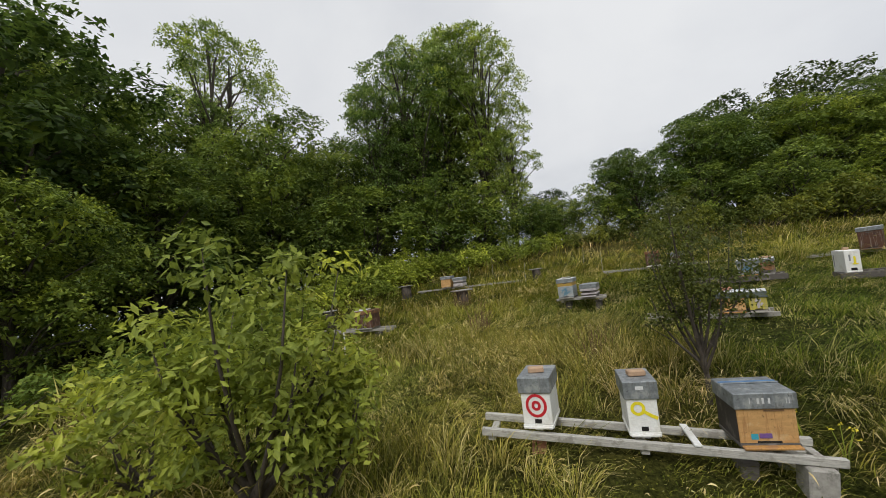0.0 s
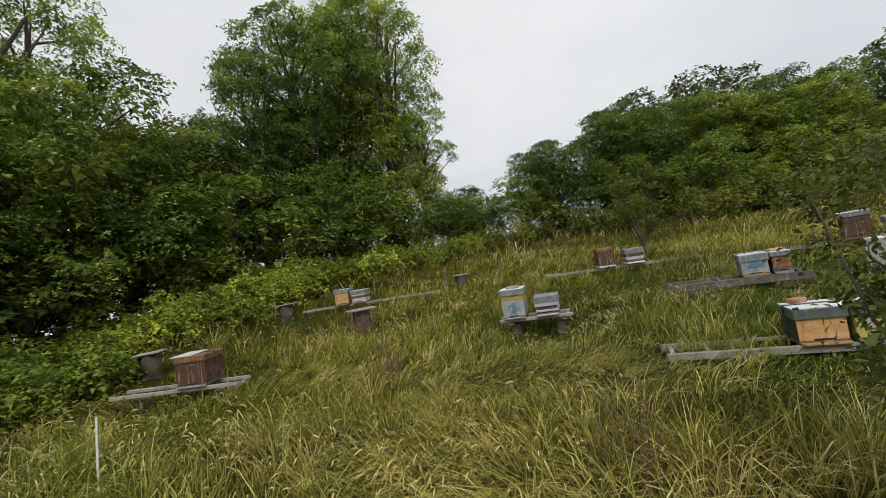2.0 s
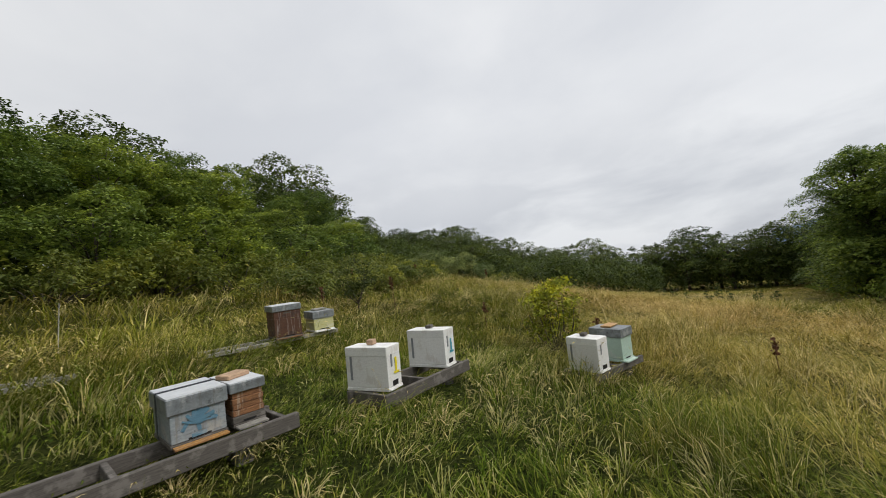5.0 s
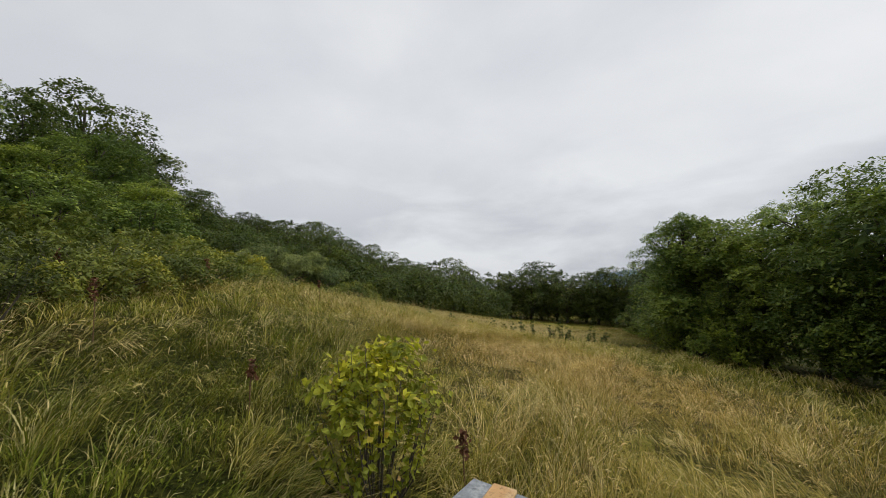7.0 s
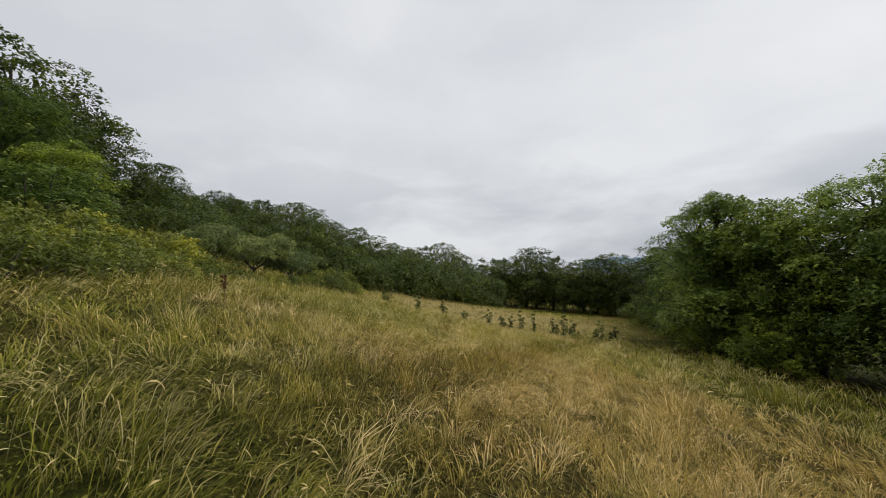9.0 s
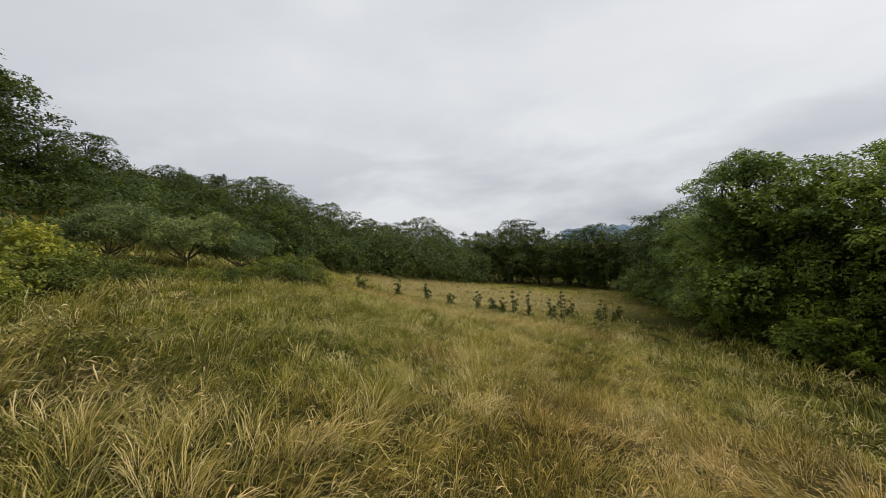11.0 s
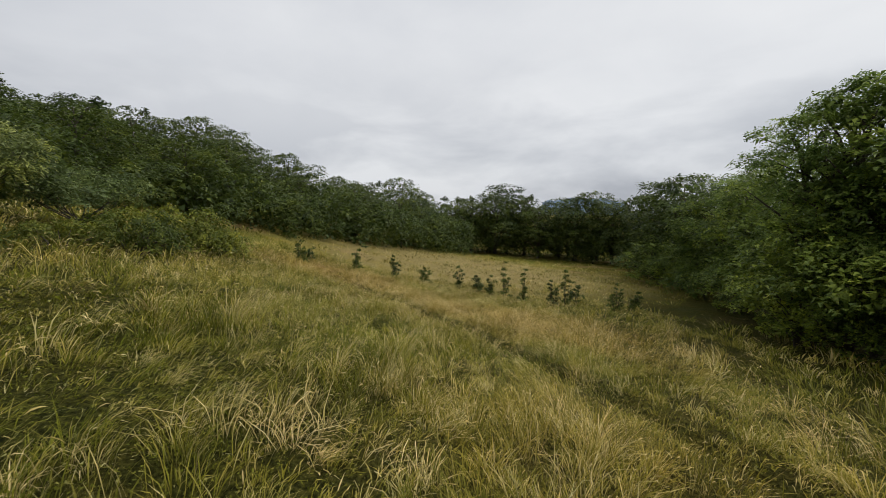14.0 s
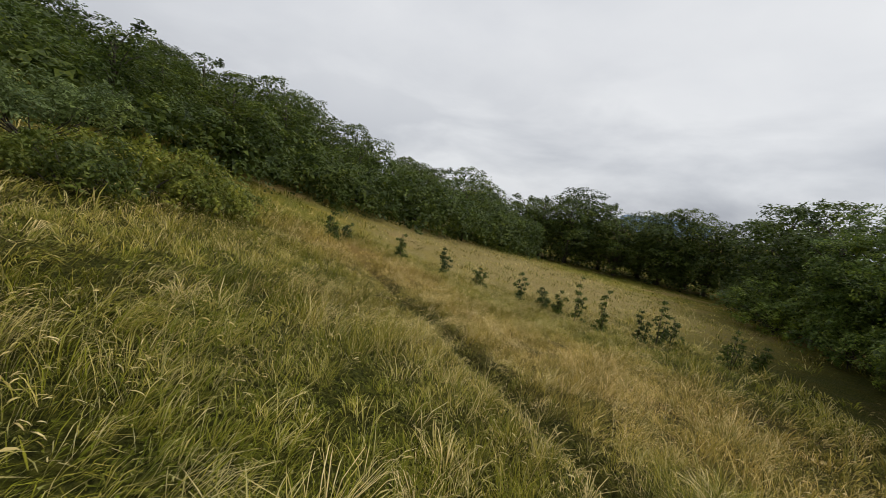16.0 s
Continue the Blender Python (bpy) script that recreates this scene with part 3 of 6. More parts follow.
def tree_kind(name, label, height, spread, count, leaf, bark, seed, lobe=1.0, cover=0.7, size=(0.24, 0.12), first=0.25, stems=1, deep=30, buds=4, heart=0.35, per=18):
    """A tree at the origin: tapered stems with limbs that end in rounded leafy clumps, together an uneven dome."""
    g = np.random.default_rng(seed)
    top = thing(name, label, "tree", "trees of the wood edge")
    wood = bmesh.new()
    r0 = 0.02 * height
    tall = height * (1 - first) / 2
    middle = np.array([0, 0, height * first + tall])
    size_z, size_x = tall - 0.45 * lobe, spread - 0.6 * lobe
    trunks = []
    for s in range(stems):
        a = 6.2832 * s / stems + 0.5
        lean = np.array([math.cos(a), math.sin(a), 0]) * (0.28 * spread if stems > 1 else 0.1)
        line = [lean * t + np.array([0.1 * math.sin(5 * t + s), 0.1 * math.sin(4 * t), height * (0.9 - 0.05 * s) * t]) for t in np.linspace(0, 1, 7)]
        tube(wood, line, [r0 / stems**0.5 * (1.25 - 1.12 * k / 6) for k in range(7)], 8)
        trunks.append(line)
    lobes = []
    for k in range(count):
        u = 1 - 2 * (k + 0.5) / count
        a = 2.39996 * k + g.uniform(-0.35, 0.35)
        w = math.sqrt(1 - u * u) * (1.0 if u > 0 else (0.55 if first > 0.1 else 1.08))
        p = middle + np.array([size_x * w * math.cos(a), size_x * w * math.sin(a), size_z * u]) * g.uniform(0.66, 1.16)
        lobes.append((*p, lobe * g.uniform(0.5, 1.5)))
        line = trunks[k % stems]
        h = max(0.12 * height, p[2] - 0.7 * math.hypot(p[0], p[1]) - 0.1 * height) / (0.9 * height) * 6
        j = min(5, int(h))
        o = line[j] + (line[j + 1] - line[j]) * (h - j)
        tube(wood, [o, (o + p) / 2 + np.array([0, 0, 0.05 * height]), p], [r0 * 0.36, r0 * 0.22, r0 * 0.07], 5)
    for _ in range(int(count * heart)):
        d = g.normal(0, 1, 3)
        d /= np.linalg.norm(d)
        lobes.append((*(middle + d * np.array([size_x, size_x, size_z]) * g.uniform(0.2, 0.55)), lobe * g.uniform(0.9, 1.2)))
    v, f = clump_crown(lobes, size[0], size[1], g, cover, deep, per, buds)
    fit = height / np.percentile(v[:, 2], 99.7)
    v[:, 2] *= fit
    for w in wood.verts:
        w.co.z *= fit
    part("trunk", wood, bark, top, smooth=True)
    ob = new("crown", np_mesh("crown", v, f, [leaf]))
    ob.parent = top
    return top


def shrub_kind(name, label, category, group, radius, height, leaf, seed, size=(0.14, 0.08), count=16):
    g = np.random.default_rng(seed)
    top = thing(name, label, category, group)
    wood = bmesh.new()
    lobes = []
    for k in range(count):
        a, d = g.uniform(0, 6.28), radius * math.sqrt(g.random())
        h = height * (1 - 0.55 * (d / radius) ** 2) * g.uniform(0.55, 1.0)
        e = np.array([d * math.cos(a), d * math.sin(a), h * 0.8])
        tube(wood, [(e[0] * 0.15, e[1] * 0.15, -0.1), e * np.array([0.6, 0.6, 0.55]), e], [0.022, 0.016, 0.006], 4)
        r = min(radius, height) * g.uniform(0.26, 0.42)
        lobes.append((*e, r))
        lobes.append((e[0] * 1.1, e[1] * 1.1, e[2] * 0.5, r))
    tagged(part("stem", wood, BARK_DARK, top, smooth=True), kind="stuff")
    v, f = clump_crown(lobes, size[0], size[1], g, 0.42, 12, 12, 2, 0.5, 0.32)
    ob = new("foliage", np_mesh("foliage", v, f, [leaf]))
    ob.parent = top
    return top


def stand_on(x, y, scale=1.0, turn=0.0, sink=0.05, stretch=1.0):
    m = pose(x, y, float(ground_z(x, y)) - sink, 0, 0, turn)
    return m @ Matrix.Diagonal((scale, scale, scale * stretch, 1))


# ---- the hillside ----
def axis(*runs):
    return np.unique(np.concatenate([np.arange(a, b, s) for a, b, s in runs]))


xs = axis((-2600, -300, 400), (-300, -60, 40), (-60, -12, 4), (-12, 46, 0.4), (46, 120, 3), (120, 400, 40), (400, 2700, 400))
ys = axis((-2600, -300, 400), (-300, -70, 40), (-70, -22, 4), (-22, -6, 0.6), (-6, -2.6, 0.16), (-2.6, 22, 0.5), (22, 60, 3), (60, 400, 40), (400, 2700, 400))
gx, gy = np.meshgrid(xs, ys)
gzz = ground_z(gx, gy)
gzz = gzz + 0.05 * np.sin(gx * 1.7 + 0.6 * gy) * np.sin(gy * 1.3 - 0.5 * gx) + 0.03 * np.sin(3.1 * gx) * np.sin(2.7 * gy + 1)
away = np.maximum(0, np.hypot(gx - 30, gy) - 160)
gzz = gzz - 0.03 * away
nx = len(xs)
k = (np.arange(len(ys) - 1)[:, None] * nx + np.arange(nx - 1)[None, :]).ravel()
quads = np.stack([k, k + 1, k + 1 + nx, k + nx], 1)
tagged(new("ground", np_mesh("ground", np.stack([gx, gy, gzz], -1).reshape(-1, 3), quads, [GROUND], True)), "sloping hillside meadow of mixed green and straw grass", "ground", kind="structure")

# ---- grass ----
# grass kept short in front of the hives: x, y, radius
PATCHES = ((0.6, 3.3, 0.9), (1.7, 3.0, 0.9), (2.7, 2.7, 0.8), (4.5, 6.1, 0.7), (5.95, 9.3, 0.4), (3.1, 9.2, 0.8), (6.4, 8.1, 0.9), (7.8, 6.7, 0.9), (8.7, 6.3, 0.8),
           (8.7, 4.6, 0.7), (7.2, 6.0, 1.2), (10.3, 9.1, 0.8), (6.6, 11.5, 0.9), (-2.3, 10.4, 0.9))


# trampled spots: x, y, radius
CLEAR = ((3.0, 9.35, 0.5), (3.5, 9.0, 0.4), (6.0, 8.7, 0.4), (6.6, 8.1, 0.4), (4.6, 6.1, 0.3), (2.85, 2.8, 0.4), (1.3, 3.35, 0.3), (0.6, 12.3, 0.55), (-1.3, 15.3, 0.5), (3.5, 14.3, 0.4), (5.95, 9.7, 0.5), (6.2, 9.1, 0.5), (6.5, 8.5, 0.4), (-2.4, 10.6, 0.5), (8.0, 6.9, 0.4), (9.1, 4.5, 0.35))


def way_distance(x, y):
    """Metres from the line that runs through the apiary and out over the meadow."""
    bend = np.array([(-0.2, -2.0), (0.0, 2.0), (0.6, 4.2), (2.1, 6.2), (3.8, 6.7), (9.0, 5.5), (16.8, 2.6), (27.5, -2.0), (42.0, -8.0)])
    best = np.full(x.shape, 1e9)
    for (ax, ay), (bx, by) in zip(bend[:-1], bend[1:]):
        t = np.clip(((x - ax) * (bx - ax) + (y - ay) * (by - ay)) / ((bx - ax) ** 2 + (by - ay) ** 2), 0, 1)
        best = np.minimum(best, np.hypot(x - ax - t * (bx - ax), y - ay - t * (by - ay)))
    return best


def wave(x, y, s, p):
    return np.sin(x * s + p) * np.cos(y * s * 1.2 - 0.7 * p) + 0.6 * np.sin((x + y) * s * 1.9 + 2 * p)


def sow(area, density, near, far, tuft=1, radius=0.0):
    """Seats for blades in a rectangle, in tufts, kept where the distance from the way is in a range: x, y and the way out from the tuft's middle."""
    x0, x1, y0, y1 = area
    n = int((x1 - x0) * (y1 - y0) * density / tuft)
    x, y = rng.uniform(x0, x1, n), rng.uniform(y0, y1, n)
    d = way_distance(x, y)
    ok = (d >= near) & (d < far)
    x, y = np.repeat(x[ok], tuft), np.repeat(y[ok], tuft)
    a, r = rng.uniform(0, 6.2832, len(x)), np.abs(rng.normal(0, 1, len(x)))
    own = np.repeat(rng.uniform(0.5, 1.5, ok.sum()), tuft)
    # neighbouring tufts share an age, with strays
    age = np.repeat(np.clip(0.5 + rng.normal(0, 0.27, ok.sum()), 0, 1), tuft)
    x, y = x + np.cos(a) * r * radius * own, y + np.sin(a) * r * radius * own
    line = -4.75 + 0.1 * (x - 29) + 0.003 * (x - 29) ** 2
    ok = ~((np.abs(y - line) < 0.15) & (x > 24) & (x < 44) & (rng.random(len(x)) < 0.9))
    # nothing under the woods, nor on the slope behind the start
    ok &= ~((x < 6) & (y < 0.6)) & ~((x < 7) & (y > 20.5)) & (x > -9) & ~((x < 28) & (y < -17.5)) & ~((x < 9) & (y < -3))
    return x[ok], y[ok], a[ok], own[ok], age[ok]


def rut_line(x):
    return -4.75 + 0.1 * (x - 29) + 0.003 * (x - 29) ** 2


def blades(x, y, out, own, age, length, width, bow, fine=True, droop=0.0):
    """Arched blades that fountain out of their tufts and lie over in swathes: vertices, triangles, the tuft's age at each vertex, and the tips."""
    n = len(x)
    z = ground_z(x, y) - 0.03
    tall = length * (0.78 + 0.2 * wave(x, y, 0.9, 0.3)) * rng.uniform(0.55, 1.3, n) * (0.4 + 0.6 * own)
    for px, py, pr in PATCHES:
        tall = tall * (1 - 0.2 * np.exp(-((x - px) ** 2 + (y - py) ** 2) / pr**2))
    for px, py, pr in CLEAR:
        tall = tall * (1 - 0.6 * np.exp(-((x - px) ** 2 + (y - py) ** 2) / pr**2))
    # shorter among the stands
    tall = tall * (1 - 0.25 * np.exp(-(((x - 6.5) / 4.0) ** 2) - ((y - 7.5) / 3.5) ** 2))
    tall = tall * (1 - 0.75 * np.exp(-(((y - rut_line(x) - 0.08) / 0.42) ** 2)) * (x > 24) * (x < 44))
    tall = tall * np.where(x > 13, 0.84, 1.0)
    # tussocks, higher and riper than the hollows, whose shade is put into the tone
    lump = np.clip(wave(x + 0.35 * np.sin(2.1 * y + 1), y + 0.4 * np.sin(1.7 * x), 6.2, 1.1), -1.3, 1.3)
    tall = np.clip(tall * (1 + 0.34 * lump), 0.07, None)
    age = np.clip(age + 0.15 * lump, 0, 1)
    swathe = np.clip(0.5 + 0.7 * wave(x, y, 1.15, 2.0), 0, 1)
    wind = 1.2 * wave(x, y, 0.55, 1.3) + rng.normal(0, 0.3, n) * np.where(x > 13, 1.8, 1.0) - 0.9
    own_way = (1.7 - 1.2 * swathe) * np.where(x > 13, 0.8, 1.0)
    wind = np.arctan2(np.sin(wind) + own_way * np.sin(out), np.cos(wind) + own_way * np.cos(out))
    dx, dy = np.cos(wind), np.sin(wind)
    w = width * rng.uniform(0.7, 1.35, n) / 2
    turn = wind + 1.57 + rng.normal(0, 0.5, n)
    side = np.stack([np.cos(turn) * w, np.sin(turn) * w, 0 * w], 1)
    # the lean from upright grows along the blade until it hangs
    lean0 = np.clip(0.18 + 0.35 * swathe * bow + rng.normal(0, 0.14, n), 0.02, 1.1)
    lean1 = np.clip(bow * (0.75 + 0.75 * swathe) + droop + 0.4 * age + rng.normal(0, 0.3, n), 0.2, 2.5)
    p = np.stack([x, y, z], 1)
    line = [p]
    for share, step in (((0.12, 0.4), (0.5, 0.32), (0.95, 0.28)) if fine else ((0.25, 0.55), (0.85, 0.45))):
        q = lean0 + (lean1 - lean0) * share
        p = p + np.stack([dx * np.sin(q), dy * np.sin(q), np.cos(q)], 1) * (tall * step)[:, None]
        line.append(p)
    for p in line:
        p[:, 2] = np.maximum(p[:, 2], ground_z(p[:, 0], p[:, 1]) + 0.01 * (p is not line[0]) - 0.03)
    if fine:
        v = [line[0], line[1] + side, line[1] - side, line[2] + side * 0.8, line[2] - side * 0.8, line[3]]
        tri = ((0, 1, 2), (2, 1, 3), (2, 3, 4), (4, 3, 5))
    else:
        v = [line[0], line[1] + side, line[1] - side, line[2]]
        tri = ((0, 1, 2), (2, 1, 3))
    k = len(v)
    v = np.stack(v, 1).reshape(-1, 3)
    b = np.arange(n)[:, None] * k
    f = np.concatenate([b + np.array([t]) for t in tri], 1).reshape(-1, 3)
    return v, f, np.repeat(age, k), (line[-1], dx, dy, lean1)


def thatch(sets):
    """One mesh out of many sets of blades."""
    v, f = gathered([q[:2] for q in sets])
    return v, f, np.concatenate([q[2] for q in sets])


AREA = (-14, 48, -20, 24)
sets = []
for density, near, far, tuft, radius, length, width, bow, fine in ((460, 0, 3.2, 40, 0.10, 0.50, 0.0048, 1.15, False), (80, 0, 3.2, 20, 0.08, 0.58, 0.006, 1.25, True), (290, 3.2, 6.5, 30, 0.12, 0.52, 0.009, 1.1, False),
                                                                   (90, 6.5, 12, 18, 0.17, 0.58, 0.018, 1.0, False), (24, 12, 26, 12, 0.30, 0.58, 0.042, 0.9, False), (150, 0, 6.5, 14, 0.09, 0.30, 0.010, 0.9, False)):
    sets.append(blades(*sow(AREA, density, near, far, tuft, radius), length, width, bow, fine))
# low herbs and moss between the tufts
def herbs(x, y, tall, size):
    """Small upturned leaves near the ground, each one triangle."""
    n = len(x)
    p = np.stack([x, y, ground_z(x, y) - 0.02 + tall * rng.random(n) ** 1.5], 1)
    d = rng.normal(0, 1, (n, 3)) + np.array([0, 0, 0.6])
    d /= np.linalg.norm(d, axis=1)[:, None]
    v, f = small_leaves(p, d, size, size * 0.55, rng)
    return v, f, np.repeat(np.clip(rng.normal(0.22, 0.16, n), 0, 0.7), 3)


for density, near, far, tall, size in ((600, 0, 4.0, 0.15, 0.028), (180, 4.0, 8.5, 0.18, 0.055)):
    x, y, _, _, _ = sow(AREA, density, near, far, 8, 0.10)
    sets.append(herbs(x, y, tall, size))
# lush growth among the hives
sets.append(blades(*sow((-5.5, 11.5, 1.0, 17), 250, 0, 9, 20, 0.13), 0.36, 0.009, 1.05, False))
# the far field beyond the saplings
sets.append(blades(*sow((40, 84, -42, 8), 14, 8, 90, 9, 0.4), 0.42, 0.045, 1.0, False))
v, f, ages = thatch(sets)
tagged(new("meadow_grass", np_mesh("meadow_grass", v, f, [GRASS], tuft=ages)), "long uncut meadow grass, green and straw, bent by wind", "grass", kind="stuff")

# stems with drooping feathery panicles, in patches
sets = []
for density, near, far, size in ((84, 0, 3.5, 1.0), (34, 3.5, 8, 1.5), (8, 8, 20, 2.6)):
    x, y, out, own, age = sow(AREA, density, near, far, 9, 0.12)
    keep = wave(x, y, 0.9, 0.9) + 0.5 * (x > 11) - 0.4 * (x > 4) * (x < 9.5) + np.repeat(rng.normal(0, 0.7, len(x) // 9 + 1), 9)[: len(x)] > 0.35
    x, y, out, own, age = (q[keep] for q in (x, y, out, own, age))
    v, f, a, (tip, dx, dy, lean) = blades(x, y, out, own, 0.35 + 0.4 * age, 0.62, 0.003 * size, 0.95, False)
    sets.append((v, f, a))
    n = len(x)
    ln = (0.085 * size**0.5 * rng.uniform(0.6, 1.4, n))[:, None]
    w = (0.0034 * size * rng.uniform(0.6, 1.4, n))[:, None]
    side = np.stack([-dy, dx, rng.normal(0, 0.6, n)], 1) * w
    p, line = tip, [tip]
    for turn, step in ((0.25, 0.35), (0.7, 0.35), (1.15, 0.3)):
        q = np.clip(lean + turn, 0, 2.7)
        p = p + np.stack([dx * np.sin(q), dy * np.sin(q), np.cos(q)], 1) * ln * step
        line.append(p)
    v = np.stack([line[0], line[1] + side, line[1] - side, line[2] + side * 0.75, line[2] - side * 0.75, line[3], line[1] + np.array([0, 0, 0.9]) * w], 1).reshape(-1, 3)
    b = np.arange(n)[:, None] * 7
    f = np.concatenate([b + np.array([t]) for t in ((0, 1, 6), (0, 6, 2), (6, 1, 3), (6, 4, 2), (6, 3, 4), (4, 3, 5))], 1).reshape(-1, 3)
    sets.append((v, f, np.repeat(np.clip(0.45 + 0.5 * age, 0, 1), 7)))
# tussocks of dead straw lying over in arcs
for density, near, far, width in ((52, 0, 3.5, 0.006), (28, 3.5, 8, 0.010)):
    x, y, out, own, age = sow(AREA, density, near, far, 34, 0.09)
    keep = wave(x, y, 0.8, 2.6) + 0.3 * (x > 11) > 0.2
    sets.append(blades(*(q[keep] for q in (x, y, out, own)), 0.35 + 0.65 * age[keep], 0.62, width, 1.6, near == 0))
v, f, ages = thatch(sets)
tagged(new("ripe_seed_heads", np_mesh("ripe_seed_heads", v, f, [HEADS], tuft=ages)), "drooping straw-coloured seed heads above the grass", "grass", kind="stuff")

# ---- woods ----
ASH = tree_kind("ash_tree", "tall airy ash tree with light green leaves", 14.0, 3.6, 46, LEAF_ASH, BARK_DARK, 11, 0.85, 0.42, (0.185, 0.088), 0.16, 3, 8, 5, 0.3, 14)
OAK = tree_kind("oak_tree", "broad dark green oak tree at the wood edge", 9.5, 4.0, 30, LEAF_OAK, BARK_DARK, 23, 1.25, 0.40, (0.175, 0.128), 0.04)
MAPLE = tree_kind("maple_tree", "dense mid-green field maple at the wood edge", 9.0, 3.3, 28, LEAF_MAPLE, BARK_DARK, 37, 1.1, 0.46, (0.16, 0.115), 0.02)
HAZEL = tree_kind("hazel_tree", "low many-stemmed hazel with dense green leaves", 6.0, 3.0, 20, LEAF_MAPLE, BARK_DARK, 41, 1.05, 0.36, (0.18, 0.135), 0.0, 3, 20, 3)
FAR_OAK = tree_kind("oak_tree", "broad oak tree in the far wood, green dimmed for shade", 9.5, 4.0, 26, LEAF_DIMMED, BARK_DARK, 24, 1.3, 0.31, (0.22, 0.165), 0.0, 1, 20, 3, 0.35, 12)
FAR_MAPLE = tree_kind("maple_tree", "dense maple in the far wood, green dimmed for shade", 9.0, 3.3, 24, LEAF_DIMMED, BARK_DARK, 38, 1.15, 0.31, (0.215, 0.165), 0.0, 1, 20, 3, 0.35, 12)
KINDS = ((ASH, 14.0), (OAK, 9.5), (MAPLE, 9.0), (HAZEL, 6.0), (FAR_OAK, 9.5), (FAR_MAPLE, 9.0))
fresh = [True] * 6


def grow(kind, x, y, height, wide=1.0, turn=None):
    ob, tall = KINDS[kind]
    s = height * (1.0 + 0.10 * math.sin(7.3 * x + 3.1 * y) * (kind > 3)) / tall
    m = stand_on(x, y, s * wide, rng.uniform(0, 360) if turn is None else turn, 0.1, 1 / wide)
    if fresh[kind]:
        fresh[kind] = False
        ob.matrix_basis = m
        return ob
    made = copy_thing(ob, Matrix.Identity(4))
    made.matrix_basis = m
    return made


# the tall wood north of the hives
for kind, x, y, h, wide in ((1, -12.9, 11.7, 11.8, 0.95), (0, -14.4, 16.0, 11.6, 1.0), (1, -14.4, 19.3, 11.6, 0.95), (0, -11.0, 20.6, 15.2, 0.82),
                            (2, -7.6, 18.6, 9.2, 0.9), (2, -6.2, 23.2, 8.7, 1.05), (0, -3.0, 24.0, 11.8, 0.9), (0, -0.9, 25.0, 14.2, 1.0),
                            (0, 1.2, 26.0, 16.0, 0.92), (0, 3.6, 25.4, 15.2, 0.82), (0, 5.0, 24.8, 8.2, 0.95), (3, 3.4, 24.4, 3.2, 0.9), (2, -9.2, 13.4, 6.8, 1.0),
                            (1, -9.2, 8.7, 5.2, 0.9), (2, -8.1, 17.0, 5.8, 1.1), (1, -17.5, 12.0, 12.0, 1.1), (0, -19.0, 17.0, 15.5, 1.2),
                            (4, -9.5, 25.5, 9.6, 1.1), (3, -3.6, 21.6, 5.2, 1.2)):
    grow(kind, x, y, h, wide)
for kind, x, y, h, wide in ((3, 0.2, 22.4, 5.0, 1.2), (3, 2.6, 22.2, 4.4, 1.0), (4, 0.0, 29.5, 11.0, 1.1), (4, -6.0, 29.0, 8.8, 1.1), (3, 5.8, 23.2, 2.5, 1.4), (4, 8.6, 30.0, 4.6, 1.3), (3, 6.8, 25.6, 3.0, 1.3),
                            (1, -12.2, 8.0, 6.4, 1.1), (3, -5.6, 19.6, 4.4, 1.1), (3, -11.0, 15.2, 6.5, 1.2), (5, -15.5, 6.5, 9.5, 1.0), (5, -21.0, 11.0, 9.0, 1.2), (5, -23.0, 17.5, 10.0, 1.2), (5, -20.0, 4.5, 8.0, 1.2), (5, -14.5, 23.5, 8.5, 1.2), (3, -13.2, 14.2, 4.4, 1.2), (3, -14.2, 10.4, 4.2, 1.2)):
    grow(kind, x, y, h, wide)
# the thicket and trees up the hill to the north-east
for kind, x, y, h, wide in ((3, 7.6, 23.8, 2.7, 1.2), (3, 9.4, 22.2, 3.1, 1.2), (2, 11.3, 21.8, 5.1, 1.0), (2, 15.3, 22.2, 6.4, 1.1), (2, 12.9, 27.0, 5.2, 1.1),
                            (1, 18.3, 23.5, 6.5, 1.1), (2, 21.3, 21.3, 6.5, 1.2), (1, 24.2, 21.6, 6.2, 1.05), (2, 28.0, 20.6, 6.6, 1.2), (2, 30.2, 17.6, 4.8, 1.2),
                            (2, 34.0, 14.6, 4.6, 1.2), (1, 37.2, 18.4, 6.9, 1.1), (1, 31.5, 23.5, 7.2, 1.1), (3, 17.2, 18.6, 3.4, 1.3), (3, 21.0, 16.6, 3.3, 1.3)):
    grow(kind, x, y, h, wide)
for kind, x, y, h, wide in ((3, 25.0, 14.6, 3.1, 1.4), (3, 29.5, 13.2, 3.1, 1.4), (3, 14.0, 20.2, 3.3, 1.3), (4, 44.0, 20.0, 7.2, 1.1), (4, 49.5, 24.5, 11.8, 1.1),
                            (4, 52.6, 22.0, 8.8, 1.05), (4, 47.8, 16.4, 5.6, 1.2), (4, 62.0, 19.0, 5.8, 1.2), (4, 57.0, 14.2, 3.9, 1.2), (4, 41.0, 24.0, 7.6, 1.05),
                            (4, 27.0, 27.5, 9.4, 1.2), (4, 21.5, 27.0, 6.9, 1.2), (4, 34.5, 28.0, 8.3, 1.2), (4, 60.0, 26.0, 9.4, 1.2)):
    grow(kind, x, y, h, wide)
